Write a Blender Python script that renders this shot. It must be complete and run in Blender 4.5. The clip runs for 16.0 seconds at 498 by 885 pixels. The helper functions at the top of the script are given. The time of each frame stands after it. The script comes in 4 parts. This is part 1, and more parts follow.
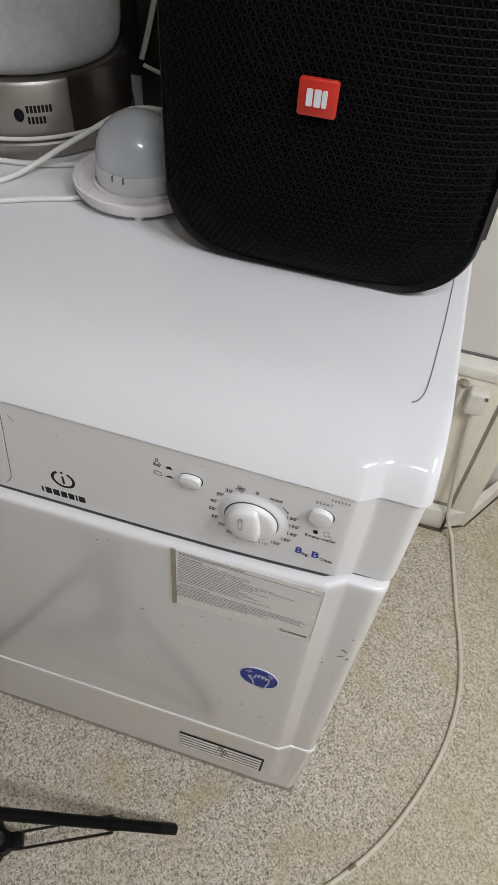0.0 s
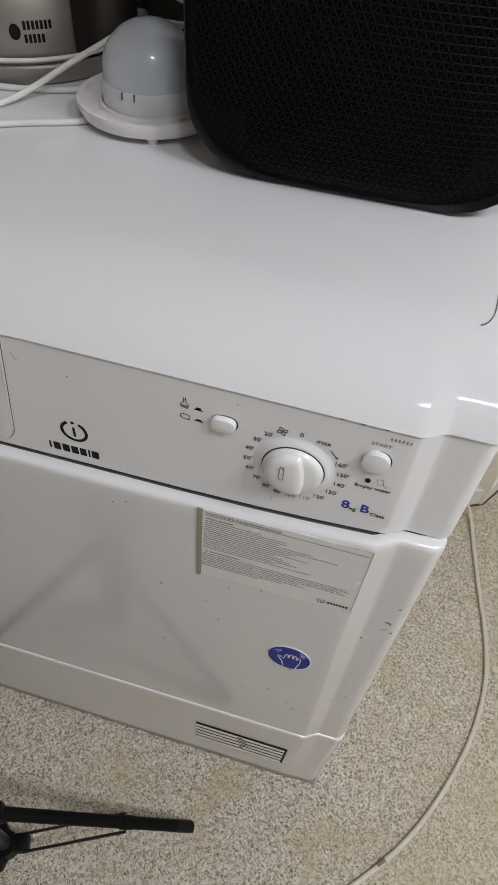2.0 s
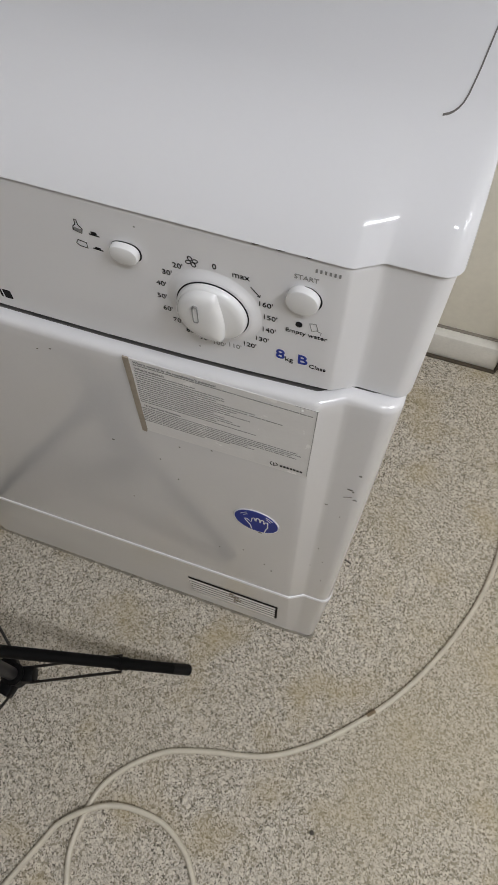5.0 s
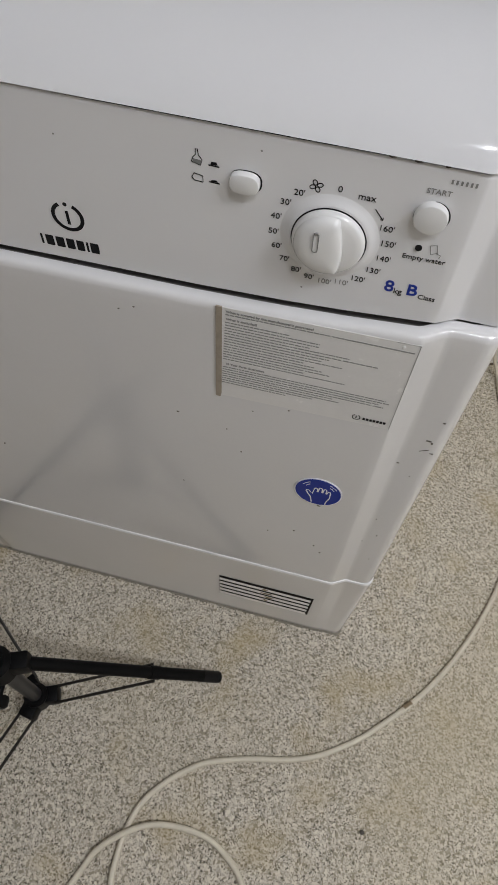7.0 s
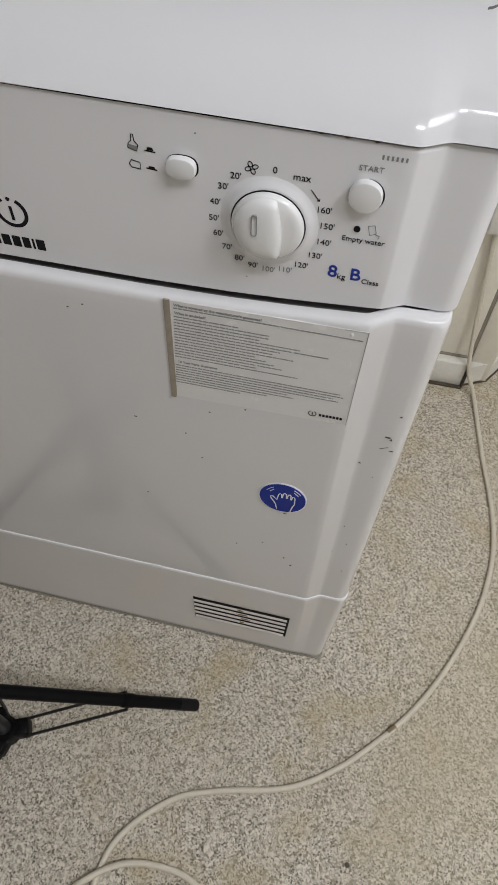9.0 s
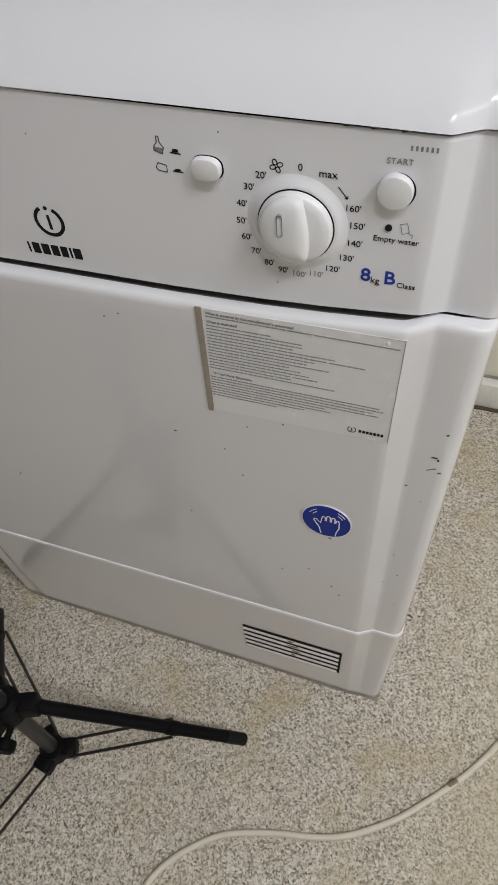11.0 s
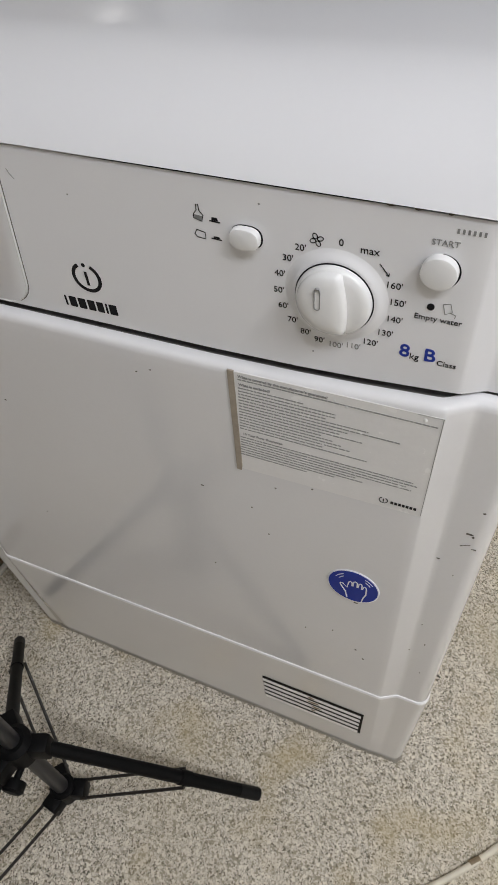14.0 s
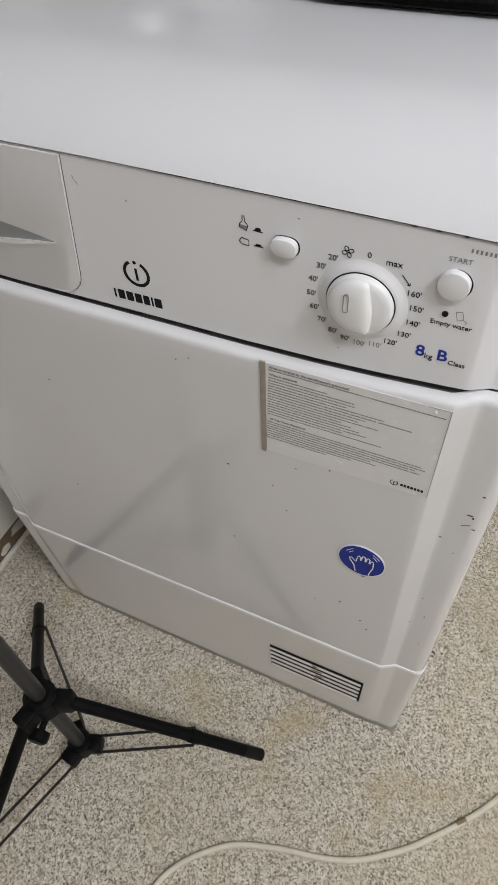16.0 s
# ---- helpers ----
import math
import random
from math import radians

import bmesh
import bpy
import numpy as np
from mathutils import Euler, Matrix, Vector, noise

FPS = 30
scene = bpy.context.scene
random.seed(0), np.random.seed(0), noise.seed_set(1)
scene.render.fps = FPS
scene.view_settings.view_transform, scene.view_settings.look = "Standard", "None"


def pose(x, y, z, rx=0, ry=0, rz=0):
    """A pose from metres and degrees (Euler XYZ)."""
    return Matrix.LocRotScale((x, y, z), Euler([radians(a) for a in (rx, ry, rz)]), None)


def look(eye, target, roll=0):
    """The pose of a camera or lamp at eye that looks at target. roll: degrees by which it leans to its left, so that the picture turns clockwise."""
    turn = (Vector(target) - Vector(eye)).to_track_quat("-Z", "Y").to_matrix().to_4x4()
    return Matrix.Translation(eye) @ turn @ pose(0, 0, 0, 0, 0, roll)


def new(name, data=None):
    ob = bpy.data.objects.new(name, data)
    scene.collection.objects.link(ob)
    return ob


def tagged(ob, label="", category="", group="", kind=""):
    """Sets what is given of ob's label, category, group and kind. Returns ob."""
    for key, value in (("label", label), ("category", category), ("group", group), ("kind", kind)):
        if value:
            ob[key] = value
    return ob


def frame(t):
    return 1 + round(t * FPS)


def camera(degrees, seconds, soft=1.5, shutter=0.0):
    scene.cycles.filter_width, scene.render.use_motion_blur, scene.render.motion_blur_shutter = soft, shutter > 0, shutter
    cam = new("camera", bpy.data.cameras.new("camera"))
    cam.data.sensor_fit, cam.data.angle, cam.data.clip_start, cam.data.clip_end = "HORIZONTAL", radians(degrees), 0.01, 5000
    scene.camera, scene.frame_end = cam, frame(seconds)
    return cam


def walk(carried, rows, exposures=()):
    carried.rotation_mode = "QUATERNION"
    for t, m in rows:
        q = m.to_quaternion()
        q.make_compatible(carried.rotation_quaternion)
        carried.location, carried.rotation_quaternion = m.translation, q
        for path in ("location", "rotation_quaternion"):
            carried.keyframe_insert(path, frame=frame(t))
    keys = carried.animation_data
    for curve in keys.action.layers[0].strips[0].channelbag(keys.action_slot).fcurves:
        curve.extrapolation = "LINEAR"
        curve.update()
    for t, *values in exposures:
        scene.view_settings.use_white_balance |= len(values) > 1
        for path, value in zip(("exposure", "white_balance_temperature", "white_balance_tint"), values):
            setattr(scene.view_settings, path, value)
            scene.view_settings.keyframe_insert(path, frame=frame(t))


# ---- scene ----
cam = camera(41.9, 16.0, soft=1.2)
PATH = [
    (0, (0.251, -0.273, 1.176), (-0.054, 1.002, -0.334), 4.5),
    (0.5, (0.221, -0.265, 1.111), (-0.013, 1.054, -0.374), 6.3),
    (1, (0.197, -0.274, 1.103), (0.008, 1.048, -0.386), 7.3),
    (1.5, (0.189, -0.294, 1.111), (-0.047, 1.023, -0.376), 7.3),
    (2, (0.22, -0.27, 1.099), (-0.062, 1.007, -0.414), 4.3),
    (2.5, (0.206, -0.266, 1.089), (-0.063, 0.971, -0.46), 4.7),
    (3, (0.196, -0.268, 1.074), (-0.089, 0.924, -0.506), 4.9),
    (3.5, (0.232, -0.253, 1.047), (-0.067, 0.856, -0.59), 3.3),
    (4, (0.278, -0.225, 1.048), (-0.045, 0.761, -0.661), 0.5),
    (4.2, (0.299, -0.212, 1.05), (-0.06, 0.71, -0.689), -1.7),
    (6.3, (0.255, -0.227, 1.019), (-0.045, 0.664, -0.746), 0.2),
    (6.5, (0.237, -0.259, 1.016), (-0.041, 0.666, -0.735), 1.2),
    (7, (0.217, -0.291, 1.008), (-0.021, 0.741, -0.689), 2.0),
    (7.5, (0.22, -0.304, 1.014), (0.023, 0.77, -0.662), 1.8),
    (8, (0.242, -0.312, 1.027), (0.039, 0.819, -0.61), 1.5),
    (8.2, (0.244, -0.313, 1.012), (0.044, 0.825, -0.62), 2.1),
    (10.5, (0.27, -0.288, 0.969), (-0.142, 0.845, -0.626), -4.3),
    (11, (0.282, -0.297, 0.96), (-0.222, 0.855, -0.596), -6.1),
    (11.5, (0.298, -0.299, 0.959), (-0.302, 0.856, -0.56), -7.7),
    (12, (0.297, -0.293, 0.964), (-0.35, 0.869, -0.53), -7.9),
    (12.5, (0.295, -0.294, 0.963), (-0.378, 0.879, -0.51), -7.8),
    (13, (0.298, -0.296, 0.969), (-0.382, 0.889, -0.493), -7.5),
    (13.5, (0.278, -0.275, 0.967), (-0.383, 0.923, -0.493), -6.6),
    (14, (0.276, -0.268, 0.968), (-0.343, 0.899, -0.533), -6.3),
    (14.5, (0.264, -0.285, 0.979), (-0.339, 0.867, -0.541), -5.6),
    (15, (0.265, -0.293, 0.973), (-0.339, 0.846, -0.556), -5.1),
    (15.5, (0.264, -0.298, 0.977), (-0.347, 0.83, -0.557), -4.9),
    (16, (0.275, -0.305, 1.007), (-0.336, 0.824, -0.526), -4.7),
]
EXPOSURES = [(0.0, 0.17), (1.5, 0.04), (2.5, 0.04), (3.5, -0.07), (7.0, -0.08), (8.2, -0.01), (10.5, 0.07), (13.0, 0.20), (16.0, 0.21)]
walk(cam, [(t, look(eye, target, roll)) for t, eye, target, roll in PATH], EXPOSURES)

# ---- world and lamps ----
world = bpy.data.worlds.new("room_dark")
world.use_nodes = True
world.node_tree.nodes["Background"].inputs["Color"].default_value = (0.9, 0.95, 1.0, 1)
world.node_tree.nodes["Background"].inputs["Strength"].default_value = 0.05
scene.world = world
CEIL = 2.42
PANELS = [(1.45, -0.55, 22.5, 0.58, 0.58), (0.62, -0.80, 7.5, 0.28, 0.022)]
for px, py, watts, wide, deep in PANELS:
    lamp = bpy.data.lights.new("ceiling_lamp", "AREA")
    lamp.shape, lamp.size, lamp.size_y, lamp.energy, lamp.color = "RECTANGLE", wide, deep, watts, (0.915, 0.94, 1.0)
    lo = new("ceiling_lamp", lamp)
    lo.matrix_world = pose(px, py, CEIL - 0.03)

# ---- materials ----


def mat(name, color, rough=0.5, metal=0.0, coat=0.0, vary=0.06, scale=6.0, fine=120.0, bump=0.0, spec=0.5):
    """A painted or plastic surface with broad stains, fine grain and a little relief."""
    m = bpy.data.materials.new(name)
    m.use_nodes = True
    nt = m.node_tree
    b = nt.nodes["Principled BSDF"]
    b.inputs["Roughness"].default_value = rough
    b.inputs["Metallic"].default_value = metal
    b.inputs["Coat Weight"].default_value = coat
    b.inputs["Coat Roughness"].default_value = 0.08
    b.inputs["Specular IOR Level"].default_value = spec
    co = nt.nodes.new("ShaderNodeTexCoord")
    n1 = nt.nodes.new("ShaderNodeTexNoise")
    n1.inputs["Scale"].default_value, n1.inputs["Detail"].default_value = scale, 5
    n2 = nt.nodes.new("ShaderNodeTexNoise")
    n2.inputs["Scale"].default_value, n2.inputs["Detail"].default_value = fine, 3
    for n in (n1, n2):
        nt.links.new(co.outputs["Object"], n.inputs["Vector"])
    mix = nt.nodes.new("ShaderNodeMix")
    mix.data_type = "RGBA"
    dark = tuple(c * (1 - vary * 2) for c in color)
    light = tuple(min(1, c * (1 + vary)) for c in color)
    mix.inputs["A"].default_value, mix.inputs["B"].default_value = (*dark, 1), (*light, 1)
    add = nt.nodes.new("ShaderNodeMath")
    add.operation = "MULTIPLY_ADD"
    add.inputs[1].default_value = 0.35
    nt.links.new(n2.outputs["Fac"], add.inputs[0])
    sc = nt.nodes.new("ShaderNodeMath")
    sc.operation = "MULTIPLY"
    sc.inputs[1].default_value = 0.65
    nt.links.new(n1.outputs["Fac"], sc.inputs[0])
    nt.links.new(sc.outputs[0], add.inputs[2])
    nt.links.new(add.outputs[0], mix.inputs["Factor"])
    nt.links.new(mix.outputs["Result"], b.inputs["Base Color"])
    rr = nt.nodes.new("ShaderNodeMapRange")
    rr.inputs["To Min"].default_value, rr.inputs["To Max"].default_value = max(0.02, rough * 0.8), min(1, rough * 1.2)
    nt.links.new(n1.outputs["Fac"], rr.inputs["Value"])
    nt.links.new(rr.outputs["Result"], b.inputs["Roughness"])
    if bump:
        bp = nt.nodes.new("ShaderNodeBump")
        bp.inputs["Strength"].default_value, bp.inputs["Distance"].default_value = bump, 0.001
        nt.links.new(n2.outputs["Fac"], bp.inputs["Height"])
        nt.links.new(bp.outputs["Normal"], b.inputs["Normal"])
    return m


def floor_material():
    """Flecked beige sheet flooring: chips of several tones, yellowed stains, grain."""
    m = bpy.data.materials.new("flecked_flooring")
    m.use_nodes = True
    nt = m.node_tree
    b = nt.nodes["Principled BSDF"]
    co = nt.nodes.new("ShaderNodeTexCoord")

    def tex(kind, scale, detail=2.0):
        n = nt.nodes.new(kind)
        n.inputs["Scale"].default_value = scale
        if "Detail" in n.inputs:
            n.inputs["Detail"].default_value = detail
        nt.links.new(co.outputs["Object"], n.inputs["Vector"])
        return n

    def blend(a, c, fac):
        x = nt.nodes.new("ShaderNodeMix")
        x.data_type = "RGBA"
        for key, v in (("A", a), ("B", c)):
            if isinstance(v, tuple):
                x.inputs[key].default_value = (*v, 1)
            else:
                nt.links.new(v, x.inputs[key])
        nt.links.new(fac, x.inputs["Factor"])
        return x.outputs["Result"]

    def ramp(src, lo, hi):
        r = nt.nodes.new("ShaderNodeMapRange")
        r.inputs["From Min"].default_value, r.inputs["From Max"].default_value = lo, hi
        nt.links.new(src, r.inputs["Value"])
        return r.outputs["Result"]
    warp = tex("ShaderNodeTexNoise", 420.0, 2.0)
    shift = nt.nodes.new("ShaderNodeVectorMath")
    shift.operation = "MULTIPLY_ADD"
    shift.inputs[1].default_value = (0.0035, 0.0035, 0.0035)
    nt.links.new(warp.outputs["Color"], shift.inputs[0])
    nt.links.new(co.outputs["Object"], shift.inputs[2])

    def cells(scale):
        v = nt.nodes.new("ShaderNodeTexVoronoi")
        v.inputs["Scale"].default_value = scale
        nt.links.new(shift.outputs["Vector"], v.inputs["Vector"])
        g = nt.nodes.new("ShaderNodeSeparateColor")
        nt.links.new(v.outputs["Color"], g.inputs["Color"])
        return g
    small, large = cells(570.0), cells(340.0)
    chips = tex("ShaderNodeTexNoise", 260.0, 3.0)
    broad = tex("ShaderNodeTexNoise", 3.0, 4.0)
    blot = tex("ShaderNodeTexNoise", 9.0, 5.0)
    c = blend((0.360, 0.321, 0.262), (0.655, 0.600, 0.510), ramp(small.outputs["Red"], 0.1, 0.75))
    c = blend(c, (0.71, 0.66, 0.56), ramp(large.outputs["Green"], 0.80, 0.86))
    c = blend(c, (0.30, 0.262, 0.198), ramp(large.outputs["Red"], 0.80, 0.88))
    c = blend(c, (0.115, 0.100, 0.076), ramp(small.outputs["Green"], 0.865, 0.91))
    st = nt.nodes.new("ShaderNodeMath")
    st.operation = "MULTIPLY"
    st.inputs[1].default_value = 0.6
    nt.links.new(ramp(blot.outputs["Fac"], 0.53, 0.74), st.inputs[0])
    c = blend(c, (0.42, 0.33, 0.17), st.outputs[0])
    st2 = nt.nodes.new("ShaderNodeMath")
    st2.operation = "MULTIPLY"
    st2.inputs[1].default_value = 0.35
    nt.links.new(ramp(broad.outputs["Fac"], 0.5, 0.75), st2.inputs[0])
    c = blend(c, (0.40, 0.34, 0.23), st2.outputs[0])
    # light's yellower tint by the wall and beside the dryer, painted into the colour
    sep = nt.nodes.new("ShaderNodeSeparateXYZ")
    nt.links.new(co.outputs["Object"], sep.inputs["Vector"])
    wob = nt.nodes.new("ShaderNodeMath")
    wob.operation = "MULTIPLY_ADD"
    wob.inputs[1].default_value = 0.5
    nt.links.new(broad.outputs["Fac"], wob.inputs[0])
    nt.links.new(sep.outputs["X"], wob.inputs[2])
    light_tint = nt.nodes.new("ShaderNodeMath")
    light_tint.operation = "MULTIPLY"
    light_tint.inputs[1].default_value = 0.18
    nt.links.new(ramp(wob.outputs[0], 0.55, 0.85), light_tint.inputs[0])
    c = blend(c, (0.60, 0.51, 0.31), light_tint.outputs[0])
    nt.links.new(c, b.inputs["Base Color"])
    b.inputs["Roughness"].default_value = 0.62
    b.inputs["Specular IOR Level"].default_value = 0.3
    bp = nt.nodes.new("ShaderNodeBump")
    bp.inputs["Strength"].default_value, bp.inputs["Distance"].default_value = 0.35, 0.001
    nt.links.new(chips.outputs["Fac"], bp.inputs["Height"])
    nt.links.new(bp.outputs["Normal"], b.inputs["Normal"])
    return m


M_FLOOR = floor_material()
M_ENAMEL = mat("white_enamel", (0.78, 0.775, 0.785), 0.17, coat=0.7, vary=0.03, scale=7, fine=300)
M_LID = mat("white_lid_plastic", (0.755, 0.755, 0.775), 0.085, coat=0.0, spec=0.2, vary=0.012, scale=4, fine=400)
M_PANEL = mat("white_panel_plastic", (0.85, 0.85, 0.87), 0.36, vary=0.012, scale=5, fine=500)
M_KNOB = mat("white_knob_plastic", (0.84, 0.84, 0.84), 0.2, coat=0.4, vary=0.01)
M_GAP = mat("dark_gap", (0.018, 0.016, 0.014), 0.85, spec=0.1)
M_SHADE = mat("painted_gap_shade", (0.12, 0.115, 0.11), 0.6)
M_GRIP = mat("painted_grip_shade", (0.30, 0.30, 0.30), 0.5)
M_SEAM = mat("grimy_seam", (0.16, 0.15, 0.14), 0.6)
M_JOINT = mat("dusty_joint", (0.30, 0.27, 0.22), 0.8, vary=0.2, scale=30)
M_INK = mat("dark_ink", (0.012, 0.012, 0.014), 0.55, vary=0.1, fine=900, spec=0.15)
M_FADED = mat("faded_ink", (0.30, 0.30, 0.30), 0.5, vary=0.25, scale=300, fine=1500)
M_TEXTGREY = mat("grey_print", (0.27, 0.27, 0.27), 0.6, vary=0.1, fine=900)
M_BLUEINK = mat("blue_ink", (0.008, 0.035, 0.34), 0.5)
M_BLUE = mat("blue_sticker", (0.004, 0.026, 0.30), 0.4, vary=0.05, spec=0.25)
M_WHITEINK = mat("white_print", (0.8, 0.82, 0.85), 0.4)
M_LABEL = mat("worn_clear_label", (0.82, 0.812, 0.805), 0.26, vary=0.05, scale=60, fine=300, bump=0.15)
M_GLUE = mat("brown_glue_residue", (0.40, 0.345, 0.28), 0.7, vary=0.25, scale=90, fine=500, bump=0.3)
M_BLISTER = mat("label_blister", (0.84, 0.84, 0.83), 0.2, vary=0.02)
M_CHIP = mat("paint_chip", (0.10, 0.085, 0.07), 0.7, vary=0.2, fine=800)
M_SMUDGE = mat("brown_grime", (0.27, 0.20, 0.12), 0.7, vary=0.4, scale=120, fine=600)
M_VENT = mat("vent_plastic", (0.86, 0.84, 0.81), 0.4, vary=0.12, scale=25, fine=300)
M_BLACK = mat("black_rubber", (0.004, 0.004, 0.0045), 0.5, vary=0.1, bump=0.1, fine=600, spec=0.25)
M_GRILLE = mat("black_steel_grille", (0.0058, 0.0058, 0.0062), 0.42, vary=0.1, spec=0.06)
M_CAVITY = mat("black_cavity", (0.0048, 0.0048, 0.0050), 0.9, spec=0.1)
M_RED = mat("red_badge", (0.62, 0.035, 0.02), 0.35, vary=0.04)
M_STEEL = mat("brushed_steel", (0.47, 0.445, 0.415), 0.42, metal=1.0, vary=0.06, scale=8, fine=200)
M_STAND = mat("stand_black", (0.003, 0.003, 0.0034), 0.5, vary=0.15, bump=0.05, spec=0.12)
M_ROD = mat("stand_rod", (0.022, 0.018, 0.015), 0.4, metal=0.2, vary=0.2)
M_POLE = mat("stand_pole", (0.022, 0.022, 0.024), 0.4, metal=0.1, vary=0.15)
M_CABLE = mat("cream_cable", (0.68, 0.625, 0.51), 0.45, vary=0.12, scale=30, fine=120)
M_WCABLE = mat("white_cable", (0.80, 0.79, 0.76), 0.4, vary=0.04, scale=14)
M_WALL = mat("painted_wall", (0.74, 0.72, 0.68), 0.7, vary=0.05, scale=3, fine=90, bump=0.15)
M_DIMWALL = mat("bounce_cutting_wall", (0.56, 0.53, 0.49), 0.75, vary=0.05, scale=3, fine=90, bump=0.15)
M_BOARD = mat("cream_gloss_board", (0.83, 0.79, 0.68), 0.45, vary=0.1, scale=9, fine=90, bump=0.15)
M_SKIRT = mat("dirty_white_skirting", (0.79, 0.765, 0.70), 0.45, vary=0.14, scale=22, fine=200, bump=0.2)
M_DIRT = mat("dirt", (0.10, 0.08, 0.055), 0.9, vary=0.3, scale=60, fine=400, bump=0.5)
M_CEIL = mat("ceiling_paint", (0.8, 0.79, 0.77), 0.8, vary=0.02)
M_CAB = mat("worn_white_cabinet", (0.80, 0.78, 0.73), 0.5, vary=0.08, scale=14)
M_WOOD = mat("bare_brown_board", (0.20, 0.14, 0.085), 0.7, vary=0.3, scale=40, fine=300, bump=0.4)
M_CHIPPAINT = mat("flaking_white_paint", (0.68, 0.65, 0.57), 0.5, vary=0.1, scale=60)
M_DOME = mat("frosted_dome", (0.56, 0.60, 0.645), 0.35, vary=0.02, coat=1.0)
M_COLLAR = mat("grey_white_plastic", (0.72, 0.72, 0.735), 0.35, vary=0.03)
M_DISH = mat("pinkish_white_plastic", (0.82, 0.785, 0.79), 0.4, vary=0.05, scale=30)
M_DARKREFLECT = mat("painted_dark_reflection", (0.06, 0.05, 0.044), 0.32, metal=0.6, vary=0.1)
M_PACK = mat("dark_green_pack", (0.028, 0.042, 0.026), 0.4, vary=0.3, scale=20)
M_PACKBROWN = mat("dark_brown_pack", (0.04, 0.032, 0.024), 0.45, vary=0.3, scale=18)
M_PACKRED = mat("brown_pack_print", (0.12, 0.05, 0.04), 0.4, vary=0.2)
M_BRASS = mat("dull_valve", (0.45, 0.38, 0.30), 0.4, metal=0.7, vary=0.15)
M_GLOW = bpy.data.materials.new("lamp_diffuser")
M_GLOW.use_nodes = True
M_GLOW.node_tree.nodes["Principled BSDF"].inputs["Emission Color"].default_value = (1.0, 0.97, 0.92, 1)
M_GLOW.node_tree.nodes["Principled BSDF"].inputs["Emission Strength"].default_value = 4.0


def frosted():
    m = mat("steamed_clear_plastic", (0.86, 0.87, 0.88), 0.4, vary=0.3, scale=22, fine=160, bump=0.3)
    b = m.node_tree.nodes["Principled BSDF"]
    b.inputs["Transmission Weight"].default_value = 0.25
    b.inputs["IOR"].default_value = 1.2
    return m


M_BASKET = frosted()

# ---- building helpers ----


def finish(bm, name, material, smooth=None):
    me = bpy.data.meshes.new(name)
    bmesh.ops.recalc_face_normals(bm, faces=bm.faces)
    if smooth:
        for f in bm.faces:
            f.smooth = True
    bm.to_mesh(me)
    bm.free()
    if smooth:
        me.set_sharp_from_angle(angle=radians(smooth))
    me.materials.append(material)
    return me


def part(name, bm, material, parent=None, label="", smooth=40):
    """Links a bmesh as one mesh object under a thing or under a part."""
    ob = new(name, finish(bm, name, material, smooth))
    if parent is not None:
        ob.parent = parent
    if label:
        tagged(ob, label)
    return ob


def thing(name, label, category, group="", kind=""):
    return tagged(new(name), label, category, group, kind)


def box(x0, x1, y0, y1, z0, z1, bevel=0.0, seg=2):
    bm = bmesh.new()
    bmesh.ops.create_cube(bm, size=1.0)
    bmesh.ops.transform(bm, verts=bm.verts, matrix=Matrix.Translation(((x0 + x1) / 2, (y0 + y1) / 2, (z0 + z1) / 2)) @ Matrix.Diagonal((x1 - x0, y1 - y0, z1 - z0, 1)))
    if bevel:
        bmesh.ops.bevel(bm, geom=bm.edges[:], offset=bevel, segments=seg, affect="EDGES", profile=0.5)
    return bm


def rings(loops, cap0=True, cap1=True, closed=True):
    """A skin over a row of loops with the same count of points."""
    bm = bmesh.new()
    vs = [[bm.verts.new(p) for p in loop] for loop in loops]
    n = len(vs[0])
    for a, b in zip(vs, vs[1:]):
        for i in range(n if closed else n - 1):
            j = (i + 1) % n
            bm.faces.new((a[i], a[j], b[j], b[i]))
    if cap0:
        bm.faces.new(vs[0])
    if cap1:
        bm.faces.new(vs[-1][::-1])
    return bm


def lathe(profile, centre=(0, 0, 0), seg=48, cap0=True, cap1=True):
    cx, cy, cz = centre
    return rings([[(cx + r * math.cos(2 * math.pi * k / seg), cy + r * math.sin(2 * math.pi * k / seg), cz + z) for k in range(seg)] for r, z in profile], cap0, cap1)


def tube(points, r, seg=10, smooth_steps=0):
    """A round bar along a line of points."""
    pts = [Vector(p) for p in points]
    if smooth_steps:
        out = []
        for i in range(len(pts) - 1):
            p0, p1, p2, p3 = pts[max(i - 1, 0)], pts[i], pts[i + 1], pts[min(i + 2, len(pts) - 1)]
            for k in range(smooth_steps):
                t = k / smooth_steps
                out.append(0.5 * ((2 * p1) + (p2 - p0) * t + (2 * p0 - 5 * p1 + 4 * p2 - p3) * t * t + (3 * p1 - p0 - 3 * p2 + p3) * t ** 3))
        pts = out + [pts[-1]]
    loops = []
    side = None
    for i, p in enumerate(pts):
        d = (pts[min(i + 1, len(pts) - 1)] - pts[max(i - 1, 0)]).normalized()
        if side is None:
            side = d.cross(Vector((0, 0, 1)))
            if side.length < 0.1:
                side = d.cross(Vector((0, 1, 0)))
        side = (side - d * side.dot(d)).normalized()
        up = side.cross(d)
        loops.append([p + side * (r * math.cos(2 * math.pi * k / seg)) + up * (r * math.sin(2 * math.pi * k / seg)) for k in range(seg)])
    return rings(loops)


def plate(points, y0, y1):
    """A flat piece in the x-z plane, from y0 (its face) back to y1."""
    return rings([[(x, y0, z) for x, z in points], [(x, y1, z) for x, z in points]])


